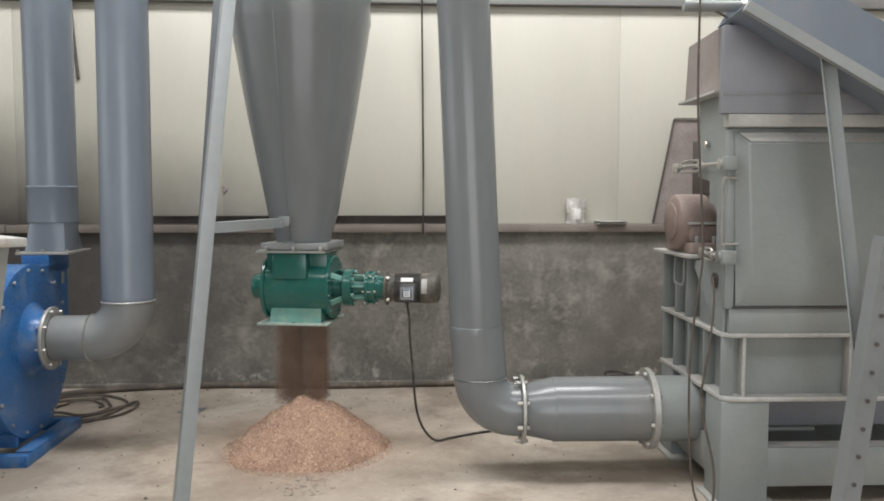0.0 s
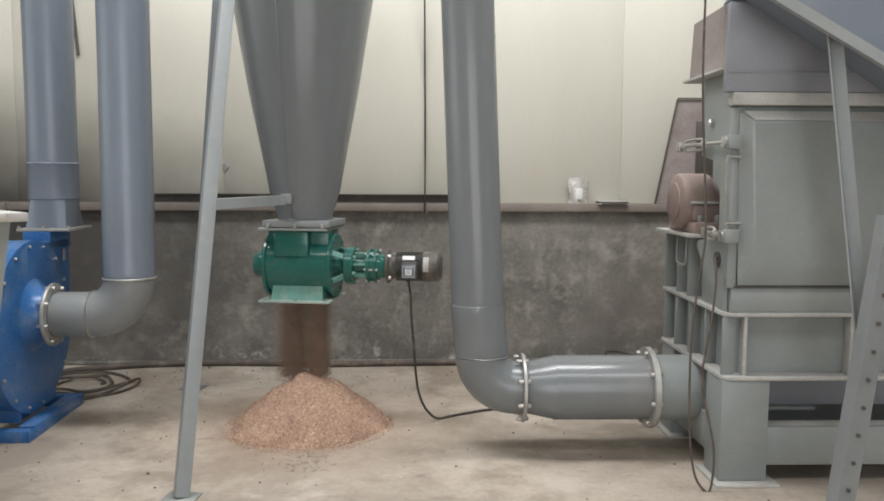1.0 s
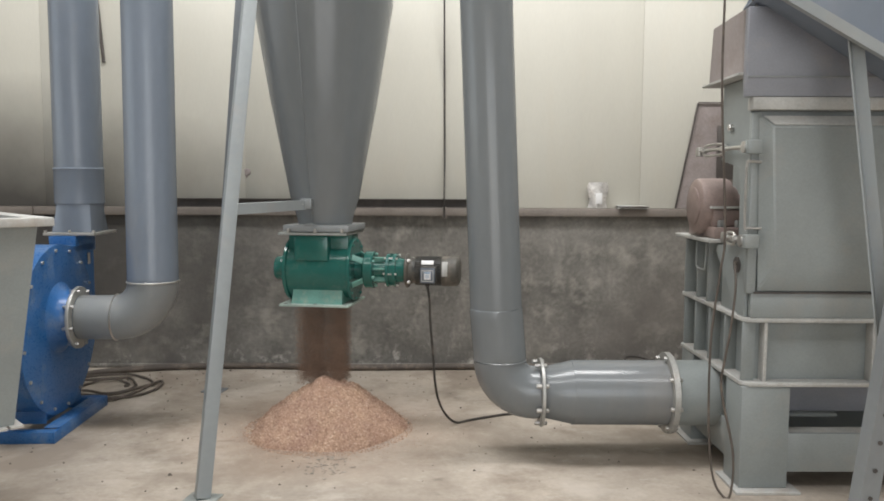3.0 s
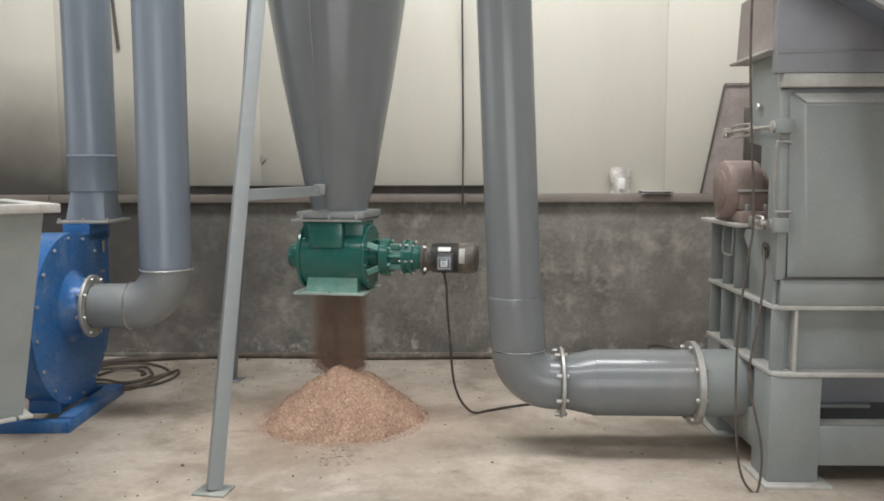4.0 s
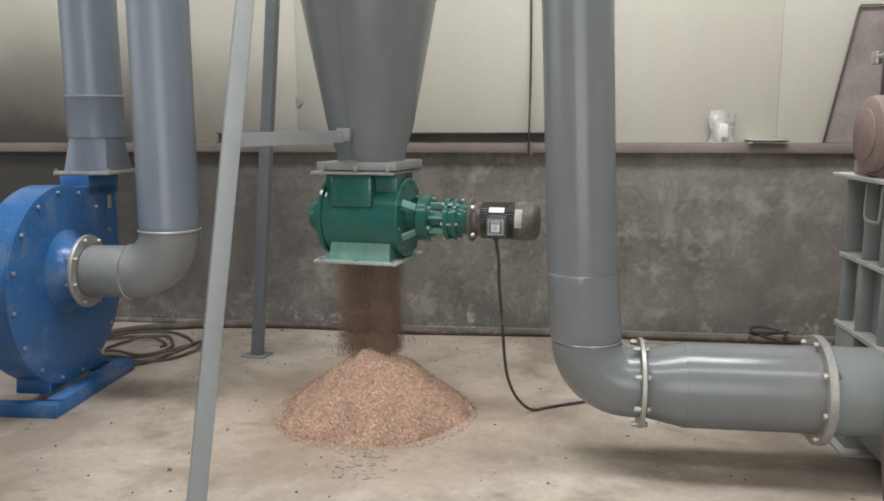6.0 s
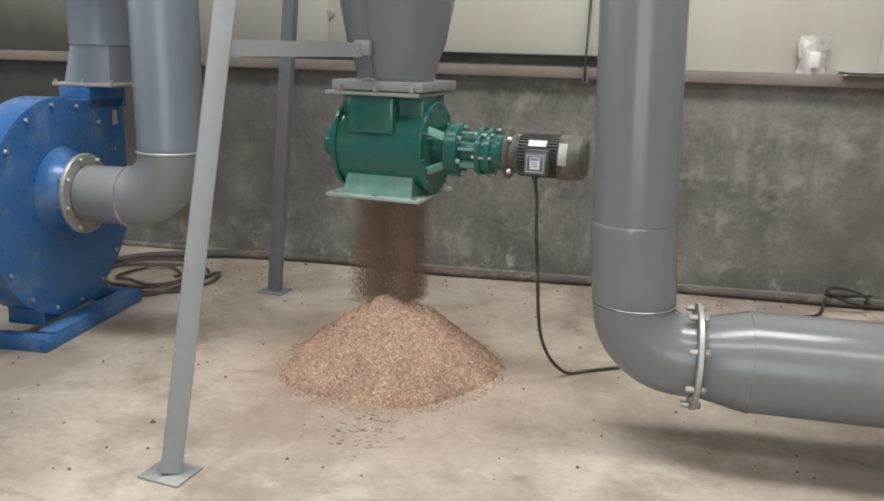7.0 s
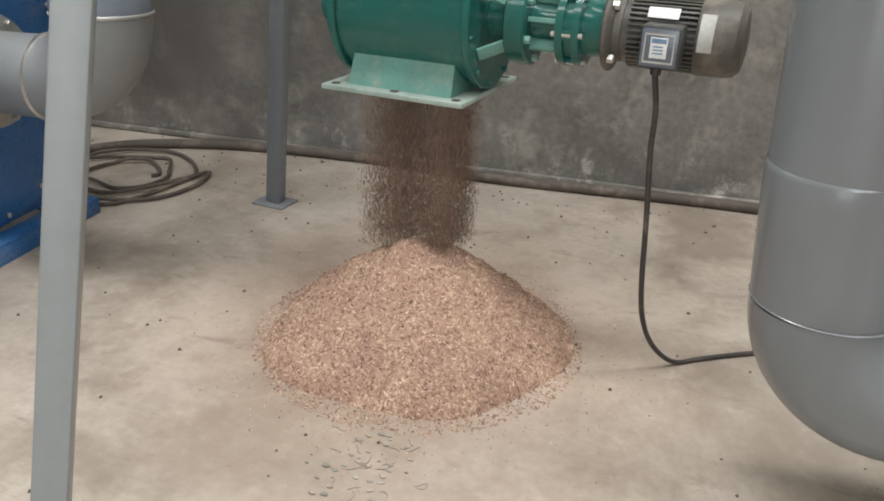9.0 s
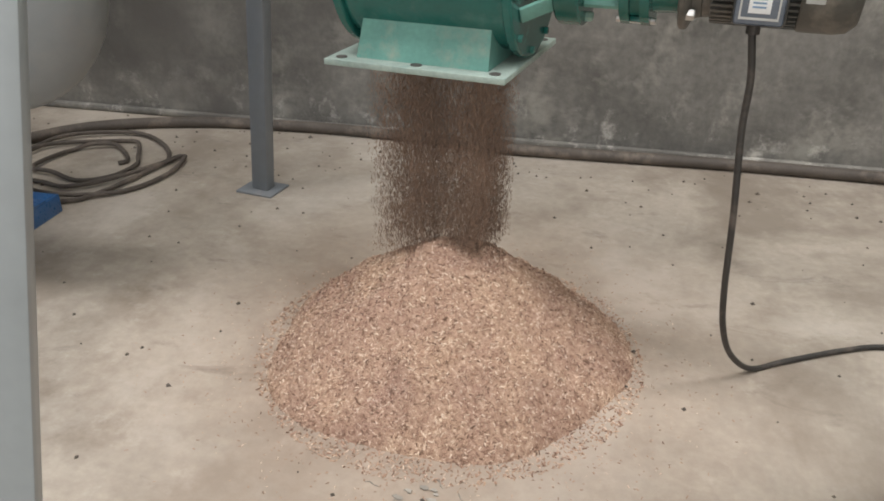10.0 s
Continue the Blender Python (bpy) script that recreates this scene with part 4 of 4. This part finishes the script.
def build_fan_ducts():
    g = thing("fan_inlet_duct", FAN, "grey sheet steel elbow and upright duct at the fan inlet", "duct", "fan ducts")
    zc, R, x1 = 0.621, 0.124, 0.532
    part("inlet_sleeve", bm_lathe([(R - 0.002, 0.1265), (R, 0.13), (R + 0.002, 0.3265)], 44, "x", (0, 0, zc)), GREY, g)
    B = 0.205
    pts, rad = [], []
    for k in range(15):
        t = k / 14 * math.pi / 2
        pts.append((x1 - B + B * math.sin(t), 0, zc + B - B * math.cos(t)))
        rad.append(R + 0.003 + 0.011 * math.sin(t))
    part("elbow", bm_tube(pts, rad, 44), GREY, g)
    part("weld", bm_lathe([(R + 0.002, -0.006), (R + 0.010, 0), (R + 0.002, 0.006)], 44, "x", (0.327, 0, zc), False), STEEL, g)
    part("weld", bm_lathe([(0.137, -0.007), (0.144, -0.002), (0.144, 0.003), (0.137, 0.008)], 44, "z", (x1, 0, zc + B), False), GALV, g)
    part("upright", bm_tube([(x1, 0, zc + B + 0.001), (x1, 0, zc + B + 0.006), (x1, 0, zc + B + 0.03), (x1 + 0.005, 0, 2.0), (x1 + 0.01, 0, 3.8)], [0.138, 0.140, 0.138, 0.137, 0.137], 44), GREY_BLUE, g)
    g2 = thing("fan_outlet_duct", FAN @ pose(-0.04, 0.445, 0), "blue-grey upright duct rising from the fan outlet", "duct", "fan ducts")
    fl = part("outlet_flange", bm_box(-0.15, -0.18, 1.066, 0.15, 0.18, 1.082, 0.002), GALV, g2, "pale square outlet flange")
    for x in (-0.14, 0.0, 0.14):
        hex_bolt(fl, (x, -0.165, 1.0825), (0, 0, 1), 0.010, 0.014)
    # square-to-round piece
    bm = bmesh.new()
    n = 40
    lo, hi = [], []
    for k in range(n):
        t = 2 * math.pi * k / n
        c, s = math.cos(t), math.sin(t)
        m = max(abs(c), abs(s))
        lo.append(bm.verts.new((0.115 * c / m, 0.135 * s / m, 1.0825)))
        hi.append(bm.verts.new((0.138 * c, 0.138 * s, 1.25)))
    for k in range(n):
        bm.faces.new((lo[k], lo[(k + 1) % n], hi[(k + 1) % n], hi[k]))
    part("square_to_round", bm, GREY_BLUE, g2)
    part("collar", bm_lathe([(0.139, 1.2505), (0.143, 1.255), (0.143, 1.45), (0.147, 1.462), (0.142, 1.472)], 44), GREY_BLUE, g2)
    part("upright", bm_lathe([(0.140, 1.4725), (0.140, 3.8)], 44), GREY_BLUE, g2)
    return g


build_fan_ducts()


def build_hopper():
    """A square bin, wider at the top, on a pedestal."""
    g = thing("feed_hopper", pose(-2.03, 3.31, 0, 0, 0, 52), "grey tapered steel hopper with a pale rim", "hopper")
    a, b, h, lo = 0.352, 0.262, 1.208, 0.40
    for i in range(4):
        q = Matrix.Rotation(radians(90 * i), 4, "Z")
        bm = bmesh.new()
        o = [bm.verts.new(p) for p in ((-b, -b, lo), (b, -b, lo), (a, -a, h), (-a, -a, h))]
        n = [bm.verts.new(v.co + Vector((0, 0.008, 0.002))) for v in o]
        bm.faces.new(o)
        bm.faces.new(n[::-1])
        for k in range(4):
            bm.faces.new((o[k], n[k], n[(k + 1) % 4], o[(k + 1) % 4]))
        bmesh.ops.recalc_face_normals(bm, faces=bm.faces)
        bm.transform(q)
        part("hopper_wall", bm, GREY_CRUSHER, g)
        part("rim", bm_box(-a - 0.05, -a - 0.05, h, a - 0.021, -a + 0.03, h + 0.035, 0.004, q), EDGE, g, "pale dusty rim angle")
        part("foot_flange", bm_box(-b - 0.03, -b - 0.03, lo - 0.012, b - 0.031, -b + 0.02, lo - 0.001, 0.002, q), EDGE, g)
    part("pedestal", bm_box(-0.17, -0.17, 0.0, 0.17, 0.17, lo - 0.013, 0.004), GREY_CRUSHER, g)
    return g


build_hopper()

# ---- conveyor frame above and before the mill ----
def build_conveyor():
    g = thing("feed_conveyor", pose(1.80, 3.965, 0), "blue-grey sloping feed conveyor trough with slotted angle legs", "conveyor")
    a, b = Vector((-0.47, -0.095, 2.17)), Vector((1.55, -0.035, 0.94))
    d = (b - a).normalized()
    up = Vector((0.55, 0.0, 0.83))
    up = (up - d * up.dot(d)).normalized()
    n = d.cross(up)
    part("side_panel", bm_prism([(0, 0), (0.21, 0), (0.21, 0.006), (0, 0.006)], a, b, up, n), GREY_BLUE, g)
    part("far_side_panel", bm_prism([(0, 0), (0.21, 0), (0.21, 0.006), (0, 0.006)], a - n * 0.45, b - n * 0.45, up, n), GREY_BLUE, g)
    part("trough_floor", bm_prism([(0, 0), (0.006, 0), (0.006, 0.44), (0, 0.44)], a, b, up, -n), GREY_BLUE, g)
    part("edge_angle", bm_prism([(-0.03, 0.008), (0.012, 0.008), (0.012, 0.045), (-0.03, 0.045)], a, b, up, n), GREY_LIGHT, g)
    part("strut", bm_angle((-0.148, -0.03, 1.97), (0.055, -0.01, 0.535), 0.05, 0.006, (0.9, -0.5, 0)), GREY_LIGHT, g)
    p, q = Vector((-0.105, -0.215, 0.0)), Vector((0.047, -0.2, 1.25))
    leg = part("slotted_leg", bm_angle(p, q, 0.075, 0.006, (1, 0.2, 0)), GREY, g, "grey angle leg with bolt holes")
    for k in range(9):
        h = p.lerp(q, 0.12 + 0.09 * k) + Vector((0.035, 0.002, 0))
        part("bolt_hole", bm_lathe([(0.009, -0.0015), (0.009, 0.0005)], 10, "y", h + Vector((0, -0.003, 0))), DARK, leg)
    part("leg_foot", bm_box(p.x - 0.02, p.y - 0.03, 0.0, p.x + 0.12, p.y + 0.1, 0.008, 0.001), GREY, leg)
    return g


build_conveyor()

bar = thing("handle_bar", MILL @ pose(-0.045, 0.02, 2.235), "grey round steel bar with a hanging rod frame above the mill", "steel bar")
part("tube", bm_tube([(-0.16, 0, 0), (0.35, 0, 0)], 0.024, 20), GREY, bar)
part("rod", bm_tube(smooth_path([(-0.02, 0, -0.02), (0.04, 0, -0.05), (0.05, 0, -0.053), (0.30, 0, -0.053)], 4), 0.005, 8), DARK, bar)
part("rod", bm_tube([(0.055, 0, -0.054), (0.045, 0.0, -0.12)], 0.006, 8), DARK, bar)
part("collar", bm_lathe([(0.027, 0.09), (0.027, 0.115)], 20, "x"), STEEL, bar)

cable("hanging_cable", [(1.19, 4.075, 3.4), (1.194, 4.078, 2.3), (1.195, 4.078, 1.8), (1.229, 4.083, 1.2), (1.215, 4.081, 1.0), (1.184, 4.076, 0.70), (1.186, 4.070, 0.32), (1.207, 4.06, 0.10), (1.246, 4.05, 0.014), (1.283, 4.05, 0.014), (1.291, 4.06, 0.20), (1.238, 4.084, 0.475), (1.25, 4.09, 0.62), (1.272, 4.10, 0.756), (1.292, 4.13, 0.93), (1.300, 4.20, 1.03), (1.325, 4.255, 1.02)], 0.0052, HOSE,
      "thin dark cable hanging in a loop beside the mill", "cable")

# ---- along the wall ----
def on_wall(s, off, z):
    return HALL @ Vector((s, off, z))


cable("power_cord", [on_wall(0.002, -0.062, 1.13), on_wall(0.0, -0.062, 1.3), on_wall(0.004, 0.03, 1.6), on_wall(0.0, 0.032, 2.2), on_wall(-0.006, -0.03, 2.84), on_wall(-0.005, 0.03, 3.3)], 0.0065, BLACK, "thin dark cord running down the cream panels", "cord")
hose = [on_wall(s, o, 0.024) for s, o in ((-2.75, -0.62), (-2.5, -0.30), (-2.1, -0.13), (-1.6, -0.075), (-1.2, -0.085), (-0.8, -0.13), (-0.4, -0.12), (0.1, -0.10), (0.5, -0.10), (1.0, -0.11), (1.6, -0.12), (2.5, -0.10), (3.5, -0.2))]
cable("floor_hose", hose, 0.023, HOSE, "dusty brown hose lying along the foot of the wall", "hose", 8, 14)
coil = []
for k in range(38):
    t = radians(k * 30)
    r = 0.13 + 0.25 * k / 38
    coil.append((-2.50 + r * math.cos(t) + 0.025 * math.sin(1.3 * k), 5.34 + 0.95 * r * math.sin(t) + 0.02 * math.cos(2.1 * k), 0.010 + 0.010 * (k % 5) / 4))
coil += [(-2.25, 5.05, 0.010), (-2.53, 4.96, 0.010), (-2.83, 5.01, 0.010)]
cable("hose_coil", coil, 0.0085, HOSE, "dark hose lying in loose coils on the floor", "hose", 4, 10)
loop = [on_wall(1.45 + 0.10 * math.cos(t) * (1 + 0.1 * k / 20), -0.16 + 0.07 * math.sin(t), 0.03 + 0.035 * (1 + math.sin(0.7 * t))) for k, t in ((k, radians(k * 36)) for k in range(26))]
loop += [on_wall(1.25, -0.35, 0.01), on_wall(1.0, -0.42, 0.01), on_wall(1.3, -0.48, 0.01)]
cable("cable_coil", loop, 0.008, BLACK, "small loose coil of black cable by the wall", "cable", 4, 8)

cable("wall_strap", [on_wall(-2.50, 0.036, 2.26), on_wall(-2.515, 0.034, 2.45), on_wall(-2.54, 0.03, 2.78), on_wall(-2.545, -0.02, 2.86), on_wall(-2.545, 0.03, 3.2)], 0.012, DARK, "dark strap hanging on the cream panels", "strap")

# leaning steel guard plate behind the mill
plate = thing("steel_guard_plate", HALL @ pose(1.742, 0.0, 1.205), "weathered brown-grey steel guard plate standing on the wall rail", "steel plate")
part("sheet", bm_plate([(0.0, 0.0), (0.9, 0.0), (0.9, 0.785), (0.15, 0.785)], (0, 0.035, 0.001), (1, 0, 0), (0, 0.008, 1), 0.02, 0.002), BROWN_PLATE, plate)
part("edge_strip", bm_beam((0.0, 0.01, 0.002), (0.15, 0.012, 0.785), 0.008, 0.012, 0.001), DARK, plate)
part("edge_strip", bm_box(0.15, 0.005, 0.786, 0.9, 0.015, 0.794), DARK, plate)
part("opening_frame", bm_box(0.30, 0.004, 0.22, 0.50, 0.014, 0.62, 0.002), DARK, plate)

# foil bag and papers on the rail
bag = thing("foil_bag", HALL @ pose(1.155, 0.0, 1.205), "crumpled silvery plastic bag standing on the wall rail", "bag")
bm = bmesh.new()
bmesh.ops.create_grid(bm, x_segments=9, y_segments=12, size=0.5)
for v in bm.verts:
    x, y = v.co.x, v.co.y
    w = 0.145 * (1 + 0.12 * math.sin(7 * y))
    puff = 0.024 * max(0.0, 1 - (2 * x) ** 2) * (0.5 - y + 0.25)
    v.co = Vector((x * w + 0.008 * noise.noise((3 * x, 3 * y, 0)), -puff - 0.006 * noise.noise((6 * x, 6 * y, 3)) + 0.02 * (0.5 - y), (y + 0.5) * 0.195 + 0.001))
ex = bmesh.ops.extrude_face_region(bm, geom=bm.faces[:])
for v in (x for x in ex["geom"] if isinstance(x, bmesh.types.BMVert)):
    v.co.y += 0.012
bmesh.ops.recalc_face_normals(bm, faces=bm.faces)
part("bag_body", bm, FOIL, bag)
part("bag_print", bm_box(-0.03, -0.048, 0.035, 0.02, -0.040, 0.115, 0.002), LABEL, bag, "pale printed patch")
papers = thing("paper_bundle", HALL @ pose(1.393, -0.01, 1.205), "small flat bundle of papers on the wall rail", "papers")
part("sheet", bm_box(-0.10, -0.07, 0.0, 0.11, 0.05, 0.008, 0.001), EDGE, papers)
part("sheet", bm_box(-0.09, -0.08, 0.0085, 0.12, 0.045, 0.016, 0.001, pose(0, 0, 0, 0, 0, 4)), DARK, papers)
part("sheet", bm_box(-0.10, -0.075, 0.0165, 0.105, 0.05, 0.024, 0.001, pose(0, 0, 0, 0, 0, -3)), EDGE, papers)


# ---- heap of wood chips, and what falls onto it ----
HEAP_AT = Vector((-0.757, 4.735, 0))


def heap_height(x, y):
    a = math.atan2(y, x)
    edge = 0.424 + 0.018 * math.sin(2 * a + 0.6) + 0.014 * math.sin(5 * a) + 0.012 * noise.noise((2.2 * math.cos(a), 2.2 * math.sin(a), 1))
    r = math.hypot(x, y) / edge
    if r >= 1:
        return -0.01
    h = 0.325 * (1 - r) ** 0.86
    h = h - max(0.0, h - 0.24) ** 2 * 4.0
    return max(-0.01, h + 0.020 * noise.noise((8 * x, 8 * y, 2)) * min(1, 4 * (1 - r)) + 0.014 * noise.noise((17 * x, 17 * y, 8)) * min(1, 4 * (1 - r)) + 0.010 * noise.noise((36 * x, 36 * y, 5)) * min(1, 6 * (1 - r)))


bm = bmesh.new()
rings = []
for i in range(70):
    r = 0.49 * (i / 69)
    rings.append([bm.verts.new((r * math.cos(2 * math.pi * k / 140), r * math.sin(2 * math.pi * k / 140),
                                heap_height(r * math.cos(2 * math.pi * k / 140), r * math.sin(2 * math.pi * k / 140)) - 0.0)) for k in range(140)])
for a, b in zip(rings, rings[1:]):
    for k in range(140):
        bm.faces.new((a[k], a[(k + 1) % 140], b[(k + 1) % 140], b[k]))
bmesh.ops.remove_doubles(bm, verts=rings[0], dist=1e-6)
bmesh.ops.recalc_face_normals(bm, faces=bm.faces)
heap = mesh_object("wood_chip_heap", bm, HEAP, 0)
heap.location = HEAP_AT
tagged(heap, "conical heap of reddish-brown shredded wood chips on the floor", "wood chips", "", "stuff")


def flakes(name, places, size, material, label, category):
    """Many small bent chips in one mesh: (place, normal) with random turns."""
    verts, faces = [], []
    for p, n, stretch in places:
        L, W, T = size * random.uniform(0.6, 1.7) * stretch, size * random.uniform(0.25, 0.6), size * random.uniform(0.08, 0.2)
        z = (n + 0.55 * Vector((random.uniform(-1, 1), random.uniform(-1, 1), random.uniform(-1, 1)))).normalized()
        x = z.orthogonal().normalized()
        x.rotate(Matrix.Rotation(random.uniform(0, 6.28), 3, z))
        if stretch > 1.01:
            x, z = Vector((random.uniform(-.3, .3), random.uniform(-.3, .3), 1)).normalized(), Vector((random.uniform(-1, 1), random.uniform(-1, 1), 0.01)).normalized()
        y = z.cross(x)
        i = len(verts)
        for sx, sy, sz in ((-1, -1, 0), (1, -0.7, 0), (0.8, 1, 0), (-0.9, 0.8, 0), (0, 0, 1.6)):
            verts.append(p + x * L * 0.5 * sx + y * W * 0.5 * sy + z * T * sz)
        faces += [(i, i + 1, i + 4), (i + 1, i + 2, i + 4), (i + 2, i + 3, i + 4), (i + 3, i, i + 4), (i + 3, i + 2, i + 1, i)]
    me = bpy.data.meshes.new(name)
    me.from_pydata(verts, [], faces)
    me.materials.append(material)
    return tagged(new(name, me), label, category, "", "stuff")


places = []
for k in range(22000):
    r, a = 0.475 * math.sqrt(random.random()), random.uniform(0, 2 * math.pi)
    x, y = r * math.cos(a), r * math.sin(a)
    e = 0.01
    h = heap_height(x, y)
    if h <= 0.001 and random.random() < 0.5:
        continue
    n = Vector(((heap_height(x - e, y) - heap_height(x + e, y)) / (2 * e), (heap_height(x, y - e) - heap_height(x, y + e)) / (2 * e), 1)).normalized()
    places.append((HEAP_AT + Vector((x, y, max(h, 0.0) + 0.001)), n, 1.0))
flakes("surface_chips", places, 0.0072, CHIPS, "loose reddish and pale wood chips covering the heap", "wood chips")
flakes("long_splinters", [(p + n * 0.002, n, 1.0) for p, n, _ in random.sample(places, 1000)], 0.010, CHIPS, "longer reddish-brown wood splinters lying on the heap", "wood chips")

places = []
for k in range(1500):
    r, a = 0.40 + abs(random.gauss(0, 0.13)), random.uniform(0, 2 * math.pi)
    places.append((HEAP_AT + Vector((r * math.cos(a), r * math.sin(a), 0.001)), Vector((0, 0, 1)), 1.0))
flakes("scattered_chips", places, 0.005, CHIPS, "fine wood crumbs scattered round the heap", "wood chips")

places = []
for k in range(64000):
    z = 0.703 - 0.455 * random.random() ** 0.88
    if random.random() < 0.7:
        x = random.choice((-0.105, -0.05, -0.02, 0.06, 0.10, 0.115)) + random.gauss(0, 0.02)
    else:
        x = random.uniform(-0.135, 0.135)
    x = max(-0.14, min(0.14, x)) * (1 - 0.10 * (0.703 - z))
    places.append((Vector((-0.812 + x, 4.825 + random.uniform(-0.12, 0.12), z)), Vector((0, 0, 1)), 3.0))
flakes("falling_chips", places, 0.0024, SHADED_FINES, "stream of brown wood chips falling from the valve", "wood chips")

# ---- crumbs, marks and pebbles on the floor ----
verts, faces = [], []
for k in range(420):
    if random.random() < 0.45:
        p = on_wall(random.uniform(-3.4, 2.2), -0.05 - abs(random.gauss(0, 0.35)), 0)
    else:
        p = Vector((random.uniform(-2.6, 1.6), random.uniform(3.0, 6.0), 0))
    s = random.uniform(0.002, 0.0075) * (1.6 if random.random() < 0.05 else 1)
    i = len(verts)
    verts += [p + Vector((s * random.uniform(0.6, 1.4), 0, 0)), p + Vector((0, s * random.uniform(0.6, 1.4), 0)), p - Vector((s, 0, 0)), p - Vector((0, s, 0)), p + Vector((0, 0, s))]
    faces += [(i, i + 1, i + 4), (i + 1, i + 2, i + 4), (i + 2, i + 3, i + 4), (i + 3, i, i + 4)]
me = bpy.data.meshes.new("floor_grit")
me.from_pydata(verts, [], faces)
me.materials.append(HOSE)
tagged(new("floor_grit", me), "dark grit and crumbs scattered over the concrete floor", "grit", "", "stuff")

crack = thing("floor_crack", pose(-0.60, 4.15, 0.0), "rough grey chipped patch in the concrete floor", "floor damage")
for k in range(34):
    x, y = random.gauss(0, 0.06), random.gauss(0.02, 0.075)
    a = random.uniform(0, 6.28)
    n = random.randint(6, 9)
    size = random.uniform(0.004, 0.011)
    outline = [(x + size * random.uniform(0.6, 1.3) * math.cos(a + 6.283 * j / n), y + size * random.uniform(0.35, 0.9) * math.sin(a + 6.283 * j / n)) for j in range(n)]
    part("flake", bm_plate(outline, (0, 0, 0.0004 + 0.0001 * k), (1, 0, 0), (0, 1, 0), 0.0014), FLAKE if k % 3 else SCUFF, crack)
for k in range(26):
    x, y = random.gauss(0, 0.06), random.gauss(0.02, 0.075)
    pts = [(x, y, 0.001)]
    a = random.uniform(-0.3, 0.7)
    for j in range(5):
        a += random.uniform(-0.8, 0.8)
        pts.append((pts[-1][0] + random.uniform(0.003, 0.011) * math.cos(a), pts[-1][1] + random.uniform(0.003, 0.011) * math.sin(a), 0.001))
    part("chipped_edge", bm_tube(pts, [0.0003, 0.0011, 0.0014, 0.0008, 0.0012, 0.0003], 5), SCUFF, crack)
